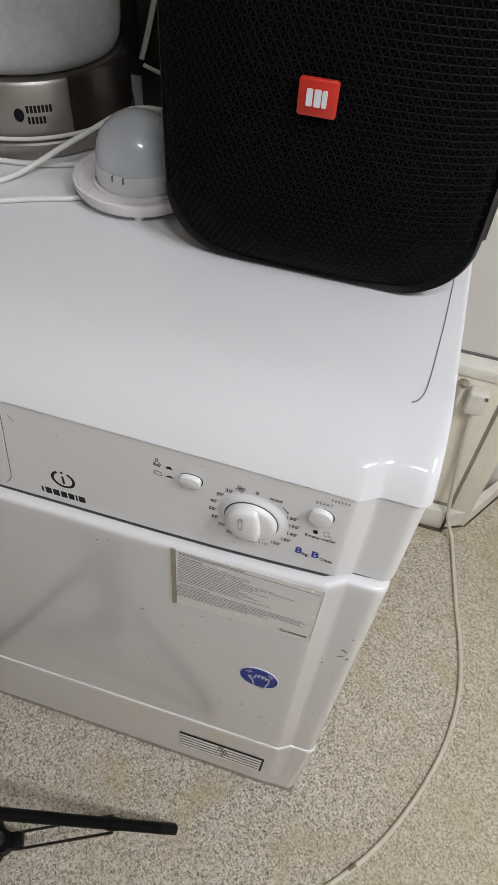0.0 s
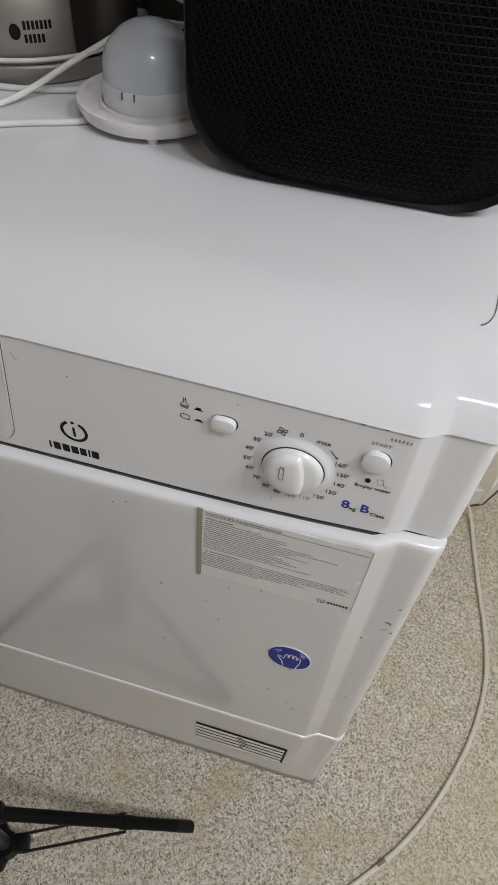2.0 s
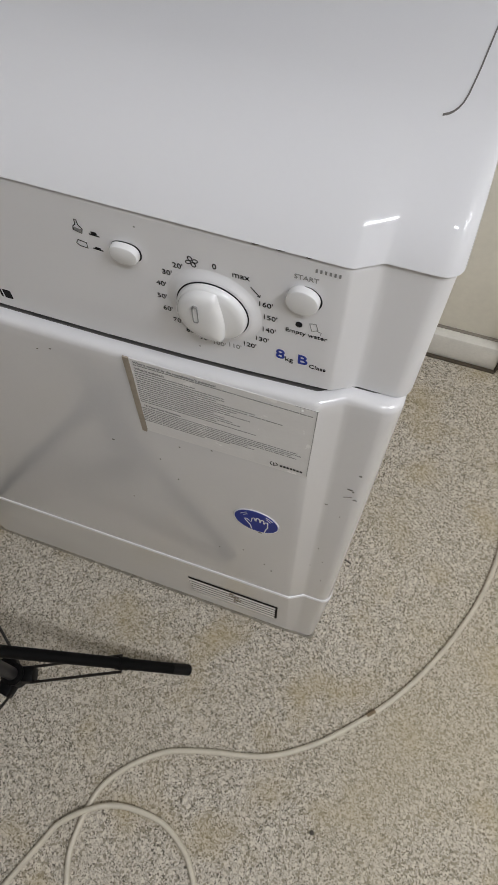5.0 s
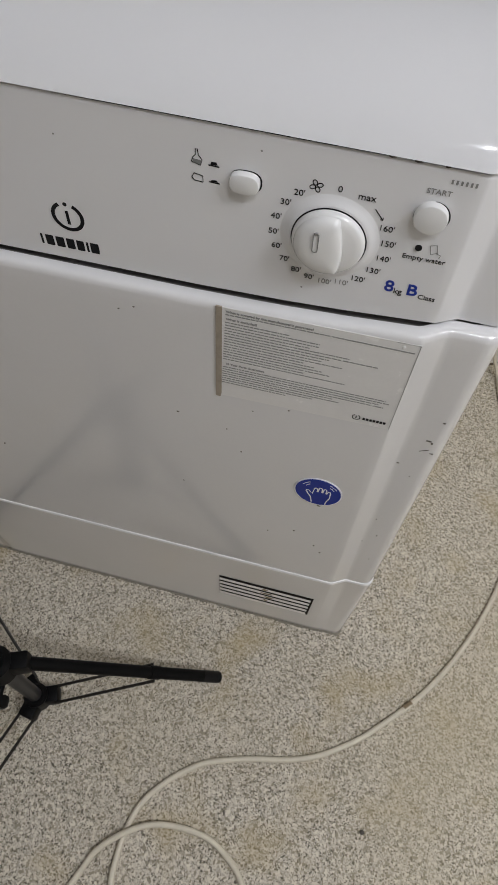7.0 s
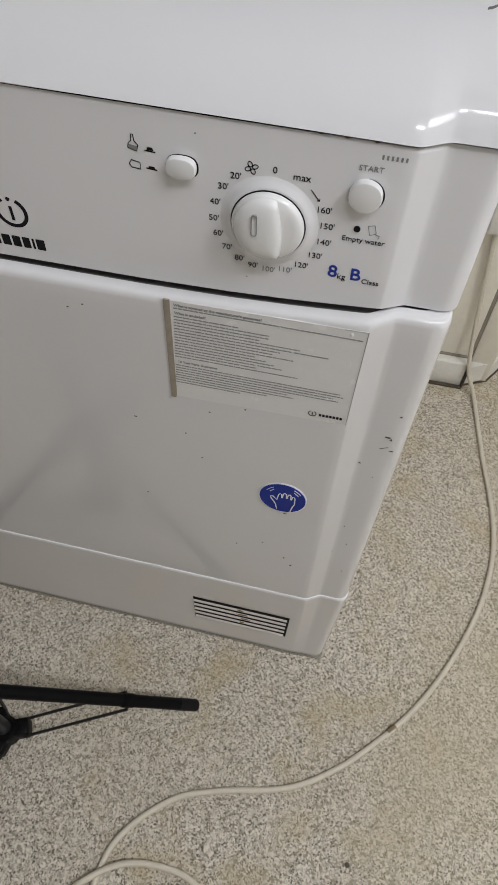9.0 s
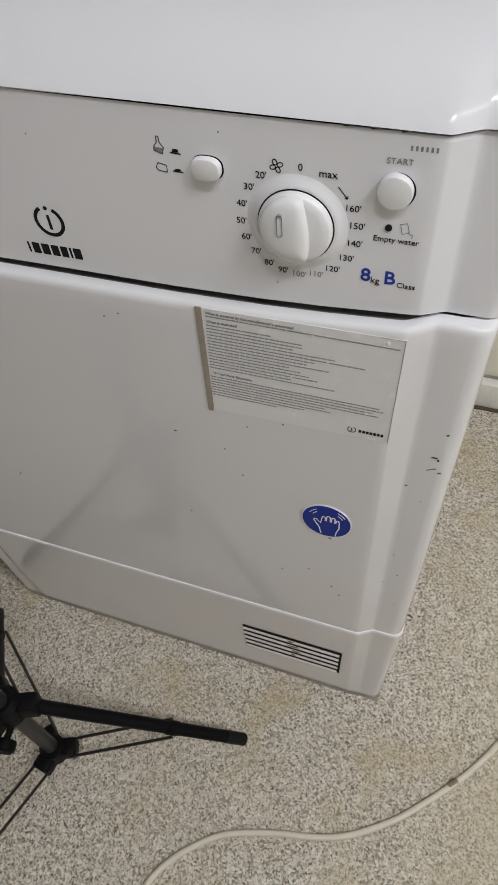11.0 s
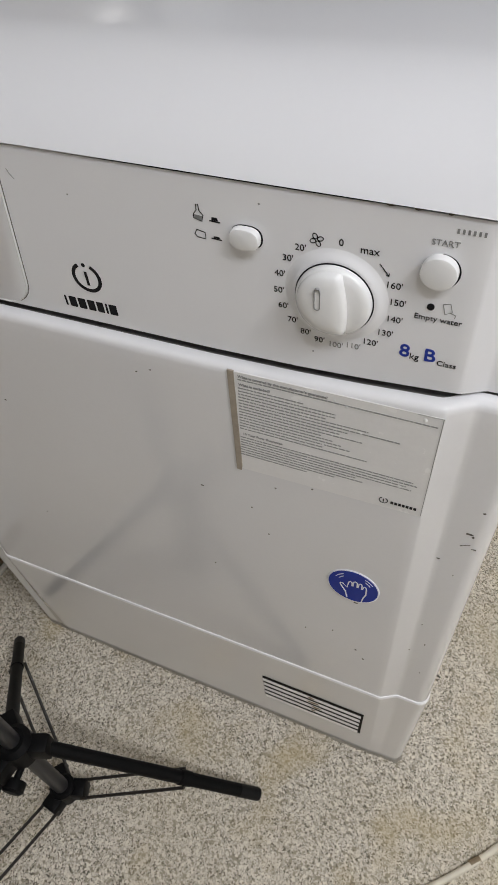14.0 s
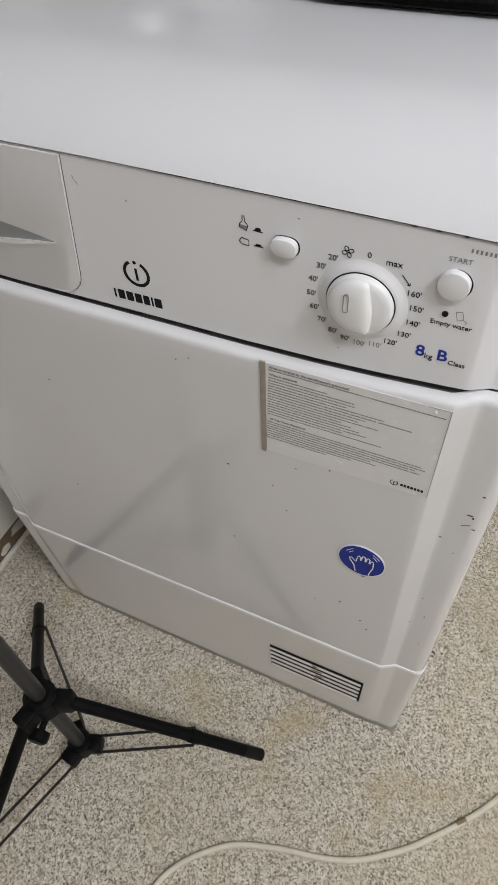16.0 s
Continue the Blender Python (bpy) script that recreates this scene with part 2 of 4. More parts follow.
def rounded(x0, x1, z0, z1, r, seg=5):
    pts = []
    for cx, cz, a0 in ((x1 - r, z1 - r, 0), (x0 + r, z1 - r, 90), (x0 + r, z0 + r, 180), (x1 - r, z0 + r, 270)):
        for k in range(seg + 1):
            a = radians(a0 + 90 * k / seg)
            pts.append((cx + r * math.cos(a), cz + r * math.sin(a)))
    return pts


def ellipse(cx, cz, rx, rz, n=32, a0=0.0, a1=360.0):
    k = n if a1 - a0 >= 360 else n - 1
    return [(cx + rx * math.cos(radians(a0 + (a1 - a0) * i / k)), cz + rz * math.sin(radians(a0 + (a1 - a0) * i / k))) for i in range(n)]


def stroke(points, w, y0, y1):
    """A drawn line of width w in the x-z plane, with depth."""
    left, right = [], []
    for i, (x, z) in enumerate(points):
        ax, az = points[max(i - 1, 0)]
        bx, bz = points[min(i + 1, len(points) - 1)]
        d = math.hypot(bx - ax, bz - az) or 1
        nx, nz = -(bz - az) / d * w / 2, (bx - ax) / d * w / 2
        left.append((x + nx, z + nz))
        right.append((x - nx, z - nz))
    bm = bmesh.new()
    rows = []
    for (lx, lz), (rx, rz) in zip(left, right):
        rows.append([bm.verts.new(p) for p in ((lx, y0, lz), (rx, y0, rz), (rx, y1, rz), (lx, y1, lz))])
    for a, b in zip(rows, rows[1:]):
        for i in range(4):
            j = (i + 1) % 4
            bm.faces.new((a[i], a[j], b[j], b[i]))
    bm.faces.new(rows[0])
    bm.faces.new(rows[-1][::-1])
    return bm


def merge(*bms):
    out = bmesh.new()
    for b in bms:
        me = bpy.data.meshes.new("tmp")
        b.to_mesh(me)
        b.free()
        out.from_mesh(me)
        bpy.data.meshes.remove(me)
    return out


def writing(name, body, x, z, size, y, material, parent, align="CENTER", bold=0.0, turn=0.0):
    """Printed words that stand on a face looking to -y; size is the letters' height."""
    cu = bpy.data.curves.new(name, "FONT")
    cu.body, cu.size, cu.align_x, cu.align_y, cu.extrude, cu.offset = body, size * 1.4, align, "CENTER", 0.00015, bold
    cu.resolution_u = 3
    tmp = new("tmp", cu)
    bpy.context.view_layer.update()
    me = bpy.data.meshes.new_from_object(tmp.evaluated_get(bpy.context.evaluated_depsgraph_get()))
    bpy.data.objects.remove(tmp)
    bpy.data.curves.remove(cu)
    me.transform(Matrix.Translation((x, y, z)) @ Matrix.Rotation(radians(turn), 4, "Y") @ Matrix.Rotation(radians(90), 4, "X"))
    me.materials.clear()
    me.materials.append(material)
    me.name = name
    ob = new(name, me)
    ob.parent = parent
    return ob


# ---- the room ----
X0, X1, Y0, WALL_Y = -1.7, 2.0, -2.6, 0.765
part("floor", box(X0, X1, Y0, WALL_Y, -0.05, 0.0), M_FLOOR)
tagged(bpy.data.objects["floor"], "beige flecked sheet flooring with yellowed stains", "floor", kind="structure")
# south and west walls are out of view, coloured darker to cut bounced light
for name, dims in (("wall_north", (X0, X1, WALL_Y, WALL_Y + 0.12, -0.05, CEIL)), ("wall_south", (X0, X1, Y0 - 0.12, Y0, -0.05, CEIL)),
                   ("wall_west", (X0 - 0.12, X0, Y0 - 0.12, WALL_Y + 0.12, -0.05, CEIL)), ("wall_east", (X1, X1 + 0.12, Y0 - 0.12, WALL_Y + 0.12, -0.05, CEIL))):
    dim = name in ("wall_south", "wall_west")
    tagged(part(name, box(*dims), M_DIMWALL if dim else M_WALL), "unseen closing wall, darkened to cut bounced light" if dim else "plain off-white painted wall", "wall", kind="structure")
tagged(part("ceiling", box(X0 - 0.12, X1 + 0.12, Y0 - 0.12, WALL_Y + 0.12, CEIL, CEIL + 0.1), M_CEIL), "plain white painted ceiling", "ceiling", kind="structure")
for px, py, watts, wide, deep in PANELS:
    cl = thing("ceiling_light", "square white ceiling light panel with a thin frame" if wide == deep else "short white ceiling strip light with a thin frame", "ceiling light", "ceiling lights")
    cl.location = (px, py, CEIL)
    i, o, u, v = wide / 2 + 0.002, wide / 2 + 0.02, deep / 2 + 0.002, deep / 2 + 0.02
    part("frame", merge(box(-o, o, -v, -u, -0.022, 0), box(-o, o, u, v, -0.022, 0), box(-o, -i, -u, u, -0.022, 0), box(i, o, -u, u, -0.022, 0)), M_KNOB, cl)
    part("diffuser", box(-i + 0.001, i - 0.001, -u + 0.001, u - 0.001, -0.012, -0.002), M_GLOW, cl)

# upper wall lining and the low boxing under its ledge
LEDGE = 0.440
tagged(part("wall_lining", box(X0, 0.75, 0.675, WALL_Y, LEDGE + 0.001, CEIL), M_WALL), "pale grey-beige wall face above a narrow ledge", "wall", kind="structure")
boxing = thing("pipe_boxing", "cream painted boards boxing in the wall's foot, dirty joints", "boxing", kind="structure")
part("board", box(X0, 0.4815, 0.642, WALL_Y, 0.0, LEDGE - 0.024, 0.002), M_BOARD, boxing)
part("board", box(0.4885, 0.530, 0.642, WALL_Y, 0.0, LEDGE - 0.024, 0.002), M_BOARD, boxing)
part("joint", box(0.478, 0.492, 0.6445, 0.70, 0.0, LEDGE - 0.024), M_JOINT, boxing, "dark open joint between boards")
part("ledge", box(X0, 0.535, 0.638, 0.72, LEDGE - 0.024, LEDGE, 0.003), M_SKIRT, boxing, "white gloss ledge with a grimy back edge")
part("dirt_line", box(X0, 0.535, 0.671, 0.676, LEDGE, LEDGE + 0.004), M_SEAM, boxing)
skirt = tagged(part("skirting", box(X0, 0.481, 0.617, 0.641, 0.002, 0.062, 0.004), M_SKIRT), "dirty white skirting block along the wall's foot", "skirting", kind="structure")
part("dirt_line", box(X0, 0.482, 0.6360, 0.6418, 0.060, 0.0640), M_JOINT, skirt)
part("dirt_line", box(X0, 0.483, 0.611, 0.617, 0.0, 0.004), M_DIRT, skirt)
sk2 = part("skirting", rings([[(0.488, 0.625, z), (0.532, 0.648, z), (0.598, 0.752, z), (0.585, 0.758, z), (0.520, 0.664, z), (0.484, 0.641, z)] for z in (0.002, 0.05)]), M_SKIRT)
tagged(sk2, "loose dirty white skirting offcut turning the corner", "skirting", kind="structure")
part("dirt_line", box(0.4812, 0.4845, 0.614, 0.640, 0.0, 0.060), M_DIRT, sk2)
part("dirt_line", rings([[(0.484, 0.620, z), (0.533, 0.644, z), (0.602, 0.751, z), (0.596, 0.755, z), (0.530, 0.651, z), (0.484, 0.626, z)] for z in (0.0, 0.003)]), M_DIRT, sk2)
sock = thing("junction_box", "small cream plastic junction box screwed to the boarding", "junction box")
part("cover", box(0.424, 0.458, 0.616, 0.6415, 0.350, 0.402, 0.006, 3), M_SKIRT, sock)
part("screw", lathe([(0.003, 0.0), (0.003, 0.003)], (0, 0, 0), 12), M_SEAM, sock).matrix_basis = pose(0.454, 0.6165, 0.396, 90)
valve = thing("pipe_valve", "small dull metal valve on a stub of pipe by the ledge", "valve")
part("pipe", tube([(0.410, 0.630, 0.410), (0.410, 0.630, 0.36)], 0.0055), M_SKIRT, valve)
part("cap", lathe([(0.008, 0), (0.009, 0.003), (0.009, 0.007), (0.006, 0.009)], (0.410, 0.629, 0.405), 16), M_BRASS, valve)

# worn cabinet side beside the dryer
cab = thing("base_cabinet", "worn white base cabinet side with a peeling brown plinth", "cabinet")
part("side_panel", box(-0.95, -0.395, -0.16, 0.62, 0.078, 0.84, 0.003), M_CAB, cab)
part("plinth", box(-0.95, -0.418, -0.14, 0.60, 0.0, 0.05, 0.003), M_WOOD, cab, "bare brown plinth board with flaking white paint")
part("edge_strip", box(-0.417, -0.408, -0.14, 0.60, 0.0, 0.008, 0.002), M_CHIPPAINT, cab)
random.seed(4)
for k, (ya, yb, za, zb) in enumerate(((-0.10, -0.005, 0.012, 0.034), (0.02, 0.045, 0.01, 0.026), (0.055, 0.12, 0.024, 0.044), (0.16, 0.3, 0.015, 0.04))):
    pts = []
    for i in range(14):
        a = 2 * math.pi * i / 14
        s = 1 + random.uniform(-0.3, 0.2)
        pts.append(((ya + yb) / 2 + (yb - ya) / 2 * s * math.cos(a), (za + zb) / 2 + (zb - za) / 2 * s * math.sin(a)))
    part("paint_flake", rings([[(x, y, z) for y, z in pts] for x in (-0.4185, -0.4165)]), M_CHIPPAINT, cab)

# ---- tumble dryer ----
dryer = thing("tumble_dryer", "white condenser tumble dryer with a grey-white control panel, scuffed", "tumble dryer")
CX, HW, DEPTH, STEP = 0.008, 0.302, 0.60, 0.009
TOP = 0.848
PANEL_BEVEL = (0.2570, 0.2680)


def front_outline(grow=0.0, y=0.0, step=STEP, back=0.06, hw=HW, c=0.012, bevel=(0.2530, 0.2655)):
    """Half of the stepped front in plan, mirrored: centre face, bevel, corner strip, rounded corner, side."""
    h = hw + grow
    g = grow * 0.3
    b0, b1 = bevel[0] + g, bevel[1] + g
    half = [(0.16, y), (0.2, y), (b0 - 0.009, y), (b0 - 0.0025, y), (b0, y + step * 0.1), (b1, y + step * 0.9), (b1 + 0.0025, y + step), (b1 + 0.006, y + step), (h - c - 0.004, y + step)]
    half = [(x, y) for x in (0.0, 0.05, 0.1)] + half
    for k in range(6):
        a = radians(-90 + 90 * k / 5)
        half.append((h - c + c * math.cos(a), y + step + c + c * math.sin(a)))
    half.append((h, min(back, y + step + c + 0.004)))
    half.append((h, back))
    return [(CX - x, yy) for x, yy in reversed(half[1:])] + [(CX + x, yy) for x, yy in half]


def bow(x):
    """The joint under the control panel rises a little towards its ends."""
    return 0.30 * max(0.0, abs(x - CX) - 0.092) ** 2


def rise(x):
    """The joint under the lid climbs slightly away from the buttons."""
    return 0.0045 * (1 - min(max(x / 0.26, 0.0), 1.0))


def gap(x):
    """How far the panel's foot clears the front's ledge: most at the middle, hardly at all on the corner strips."""
    u = abs(x - CX)
    return -0.0030 * min(max((u - 0.2550) / 0.014, 0.0), 1.0) - (0.0016 * min(max(-x / 0.2, 0.0), 1.0))


def stack(levels, back=0.06, c=0.012, bevel=(0.2530, 0.2655)):
    """Outlines stacked in z: (z, grow, y of the face, which joint the level follows, depth of the corner step)."""
    out = []
    for level in levels:
        z, g, y, bent = level[:4]
        step = level[4] if len(level) > 4 else STEP
        loop = []
        for x, yy in front_outline(g, y, step, back, c=c, bevel=bevel):
            arch = bow(min(max(x, CX - 0.27), CX + 0.27))
            loop.append((x, yy, z + (0.0, arch, rise(x), arch + gap(x))[bent]))
        out.append(loop)
    return rings(out)


part("cabinet_body", box(CX - HW + 0.006, CX + HW - 0.006, 0.059, DEPTH, 0.012, 0.812, 0.003), M_ENAMEL, dryer, "plain white steel body")
part("front_panel", stack([(0.250, -0.0045, 0.001, 0), (0.270, -0.0043, 0.0005, 0), (0.60, -0.0008, 0.0, 0), (0.676, 0.0, 0.0, 1), (0.6852, 0.0, 0.0, 1), (0.6882, -0.0004, 0.0006, 1), (0.6900, -0.0016, 0.0020, 1), (0.6908, -0.0038, 0.0048, 1), (0.6907, -0.0085, 0.0105, 1), (0.6880, -0.0090, 0.0112, 1), (0.672, -0.0095, 0.0118, 1)]), M_ENAMEL, dryer, "white enamel front with chips and faint scuffs")
# dark strip: its grey paints in the shade of the gap below the panel
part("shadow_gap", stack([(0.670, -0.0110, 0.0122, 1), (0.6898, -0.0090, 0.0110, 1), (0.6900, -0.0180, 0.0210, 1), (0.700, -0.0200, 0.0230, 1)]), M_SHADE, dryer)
part("control_panel", stack([(0.6950, -0.0030, 0.0135, 3), (0.6950, 0.0006, 0.0112, 3), (0.6957, 0.0014, 0.0102, 3), (0.6970, 0.0016, 0.010, 3), (0.73, 0.0020, 0.010, 0), (0.8060, 0.0032, 0.010, 2), (0.8083, 0.0032, 0.010, 2), (0.8091, 0.0026, 0.0106, 2)], c=0.010, bevel=PANEL_BEVEL), M_PANEL, dryer, "grey-white plastic control panel")
part("lid_gap", stack([(0.8097, 0.0026, 0.0106, 2), (0.8107, 0.0026, 0.0106, 2)], c=0.010, bevel=PANEL_BEVEL), M_GAP, dryer)
part("plinth", stack([(0.0062, -0.0100, 0.0172, 0, 0.0015), (0.0080, -0.0096, 0.0164, 0, 0.0015), (0.02, -0.0093, 0.0158, 0, 0.0018), (0.240, -0.0035, -0.0004, 0), (0.2495, -0.0033, -0.0010, 0), (0.2520, -0.0034, -0.0011, 0), (0.2538, -0.0042, -0.0002, 0), (0.2550, -0.0062, 0.003, 0)]), M_ENAMEL, dryer, "white lower plinth with a bright top edge")
part("base_gap", stack([(0.0, -0.0112, 0.0182, 0, 0.0015), (0.0085, -0.0112, 0.0182, 0, 0.0015)]), M_GAP, dryer, "dark dirty joint at the floor")
random.seed(31)
foot_line = [(x, y) for x, y in front_outline(-0.0100, 0.0172, 0.0015) if y < 0.05]
outer_line, inner_line = [], []
for (xa, ya), (xb, yb) in zip(foot_line, foot_line[1:]):
    n = max(1, int(math.hypot(xb - xa, yb - ya) / 0.006))
    for k in range(n):
        px, py = xa + (xb - xa) * k / n, ya + (yb - ya) * k / n
        w = random.choice((0.0006, 0.0010, 0.0014, 0.0022)) * random.uniform(0.6, 1.2)
        outer_line.append((px + (w if px > 0.25 else -w if px < -0.25 else 0.0), py - w))
        inner_line.append((px * 0.985, py + 0.004))
bm = bmesh.new()
rows = [[bm.verts.new((ox, oy, 0.0)), bm.verts.new((ox, oy + 0.0004, 0.0016)), bm.verts.new((ix, iy, 0.0022)), bm.verts.new((ix, iy, 0.0))] for (ox, oy), (ix, iy) in zip(outer_line, inner_line)]
for ra, rb in zip(rows, rows[1:]):
    for q in range(4):
        bm.faces.new((ra[q], ra[(q + 1) % 4], rb[(q + 1) % 4], rb[q]))
part("dirt_line", bm, M_JOINT, dryer, "line of dark dirt where the plinth meets the floor")


def lid_mesh():
    loops = []
    hw = HW + 0.006
    s0, c0 = math.sin(radians(28)), math.cos(radians(28))
    for k in range(0, 17):
        if k > 14:
            t, f, s, st, low = 1.0, (0.098, 0.125)[k - 15], (0.006, 0.03)[k - 15], 0.0, 0.0
        elif k == 0:
            t, f, s, st = 0.0, 0.0016, 0.001, STEP
            low = -0.0006
        else:
            a = radians(28 + 62 * (k - 1) / 13)
            t, f, s, st = (math.sin(a) - s0) / (1 - s0), 0.092 * (c0 - math.cos(a)) / c0, 0.0020 * (c0 - math.cos(a)) / c0, STEP
            st = 0.95 * STEP * (1 - t) ** 1.2
            low = 0.0
        loop = []
        for x, y in front_outline(0.0055, 0.0085, step=st, back=DEPTH, c=0.010, bevel=PANEL_BEVEL):
            z0 = 0.8110 + rise(x)
            loop.append((CX + (x - CX) * (1 - s / hw), f + y * (DEPTH - f) / DEPTH, z0 + low + (TOP - z0) * t))
        loops.append(loop)
    return rings(loops)


part("lid", lid_mesh(), M_LID, dryer, "smooth white rounded lid", smooth=60)
groove = [(0.2845, 0.0800), (0.2868, 0.0815), (0.2888, 0.0838), (0.2906, 0.0872), (0.2920, 0.0915), (0.2931, 0.0985), (0.2938, 0.107), (0.2948, 0.120), (0.2980, 0.18), (0.3010, 0.28), (0.303, 0.55)]
bm = bmesh.new()
prev = None
for i, (gx, gy) in enumerate(groove):
    w = 0.0001 + 0.0003 * min(1, i / 5)
    row = [bm.verts.new((gx - w, gy, TOP + 0.0003)), bm.verts.new((gx + w, gy, TOP + 0.0003)), bm.verts.new((gx + w, gy, TOP - 0.001)), bm.verts.new((gx - w, gy, TOP - 0.001))]
    if prev:
        for q in range(4):
            bm.faces.new((prev[q], prev[(q + 1) % 4], row[(q + 1) % 4], row[q]))
    prev = row
part("lid_seam", bm, M_SEAM, dryer, "thin dark seam round the lid's top")

random.seed(21)
for gx in (0.2435, 0.229, 0.216):
    w = random.uniform(0.0012, 0.0026)
    gz = 0.8100 + rise(gx)
    part("grime", plate([(gx - w, gz - 0.0002), (gx - w * 0.3, gz - 0.0007), (gx + w, gz - 0.0001), (gx + w * 0.8, gz + 0.0006), (gx - w, gz + 0.0005)], 0.0094, 0.0112), M_CHIP, dryer)

# water container drawer
FACE = 0.010
D0, DZ0, DZ1 = -0.25, 0.6975, 0.8128
outer = [(D0, DZ0), (-0.060, DZ0)]
for k in range(7):
    a = radians(-90 + 84 * k / 6)
    outer.append((-0.0515 + 0.023 * math.cos(a), DZ0 + 0.023 + 0.023 * math.sin(a)))
outer += [(-0.0165, DZ1), (D0, DZ1)]
drawer = part("water_drawer", rings([[(x, FACE + 0.001, z) for x, z in outer], [(x, FACE - 0.0008, z) for x, z in outer],
                                     [(-0.13 + (x + 0.13) * 0.995, FACE - 0.0013, 0.76 + (z - 0.76) * 0.99) for x, z in outer]]), M_PANEL, dryer, "white water container drawer with a rounded corner")
slot = [(x - 0.005, z - 0.009) for x, z in ((-0.036, 0.7525), (-0.06, 0.7565), (-0.11, 0.763), (-0.16, 0.7655), (-0.22, 0.766), (-0.22, 0.742), (-0.16, 0.7405), (-0.11, 0.7425), (-0.06, 0.7495))]
# flat plate, no hollow: its grey stands in for shade inside the grip
part("grip_shade", plate(slot, FACE - 0.0016, FACE), M_GRIP, drawer, "flat grey plate painting the grip recess's shade, tapering to a point")
lip = [slot[0], slot[8], slot[7], slot[6], slot[5], (-0.225, 0.7255), (-0.165, 0.7245), (-0.115, 0.7290), (-0.075, 0.7350), (-0.052, 0.7405)]
part("grip_lip", rings([[(x, FACE - 0.0002, z) for x, z in lip], [(x, FACE - 0.0018, z) for x, z in lip], [(x, FACE - 0.0042, 0.0012 + 0.985 * z + 0.0108) for x, z in lip]]), M_KNOB, drawer, "white curved lip under the grip")
part("drawer_edge", stroke(outer[1:-1], 0.0008, FACE - 0.0017, FACE), M_KNOB, drawer)
part("drawer_joint", stroke([(x + 0.0008, z - 0.0004) for x, z in outer[1:-1]], 0.0006, FACE - 0.0003, FACE + 0.0005), M_SEAM, drawer)

# knob on a raised round boss
KX, KZ = 0.191, 0.7535
BOSS = 0.0026


def disc(r, y, n=56, cx=KX - 0.0004, cz=KZ + 0.0004):
    return [(cx + r * math.cos(2 * math.pi * k / n), y, cz + r * math.sin(2 * math.pi * k / n)) for k in range(n)]


part("knob_boss", rings([disc(r, FACE + y, 64) for r, y in ((0.0296, 0.0002), (0.0286, -0.0001), (0.0274, -0.0004), (0.0260, -0.0011), (0.0246, -0.0019), (0.0236, -0.0024), (0.0226, -BOSS), (0.0190, -BOSS))]), M_PANEL, dryer, "raised round boss behind the knob")
part("knob_ring", rings([disc(0.0220, FACE - BOSS - 0.0004, 64), disc(0.0220, FACE - BOSS + 0.0006, 64)]), M_INK, dryer)
KY = FACE - BOSS
knob = part("programme_knob", rings([disc(r, KY + y) for r, y in ((0.0213, 0.0), (0.0213, -0.0018), (0.0208, -0.0034), (0.0195, -0.0046), (0.0158, -0.0054), (0.004, -0.0060))]), M_KNOB, dryer, "glossy white programme knob with a raised grip")
grip = []
for k in range(25):
    a = radians(74 + (284 - 74) * k / 24)
    grip.append((0.0197 * math.cos(a), 0.0197 * math.sin(a)))
for k in range(1, 14):
    t = k / 14
    p0, p1, p2 = Vector((0.0076, -0.0206)), Vector((0.0125, -0.004)), Vector(grip[0])
    q = p0 * (1 - t) ** 2 + p1 * 2 * t * (1 - t) + p2 * t * t
    grip.append((q.x, q.y))
part("grip", rings([[(KX - 0.0034 + (x + 0.003) * q, KY + y, KZ - 0.0002 + (z + 0.001) * q) for x, z in grip] for q, y in ((1.0, -0.0022), (0.985, -0.0052), (0.955, -0.0070), (0.90, -0.0083), (0.82, -0.0092), (0.70, -0.0099), (0.52, -0.0105), (0.25, -0.0108))]), M_KNOB, knob, smooth=65)
part("pointer_mark", stroke(rounded(KX - 0.0078, KX - 0.0048, KZ - 0.0002, KZ + 0.0128, 0.0014) + [(KX - 0.0048, KZ + 0.0114)], 0.0004, KY - 0.0112, KY - 0.0075), M_TEXTGREY, knob)

# push buttons
for bx, bz, rx, rz, nm in ((0.1405, 0.7812, 0.0086, 0.0064, "option_button"), (0.2425, 0.7805, 0.0092, 0.0092, "start_button")):
    n = 2.6 if rx != rz else 2.0

    def sup(sx, sz, y, ex=n):
        out = []
        for k in range(40):
            a = 2 * math.pi * k / 40
            c, s = math.cos(a), math.sin(a)
            out.append((bx + sx * math.copysign(abs(c) ** (2 / ex), c), y, bz + sz * math.copysign(abs(s) ** (2 / ex), s)))
        return out
    b = part(nm, rings([sup(rx, rz, FACE), sup(rx, rz, FACE - 0.0032), sup(rx * 0.95, rz * 0.94, FACE - 0.0043), sup(rx * 0.8, rz * 0.8, FACE - 0.0047)]), M_KNOB, dryer, "white push button")
    part("button_gap", rings([[(x + 0.0004, y, z - (0.0005 if rx == rz else 0.0)) for x, y, z in sup(rx * 1.055, rz * 1.055, q)] for q in (FACE + 0.0002, FACE - 0.0004)]), M_INK, b)

# print on the panel
INK_Y = FACE - 0.0001
DIAL = [("0", 87), ("max", 62), ("160'", 24), ("150'", 6), ("140'", -13), ("130'", -32), ("120'", -52), ("110'", -71), ("100'", -89), ("90'", -106), ("80'", -122), ("70'", -140), ("60'", -158), ("50'", -176), ("40'", 165), ("30'", 145), ("20'", 127)]
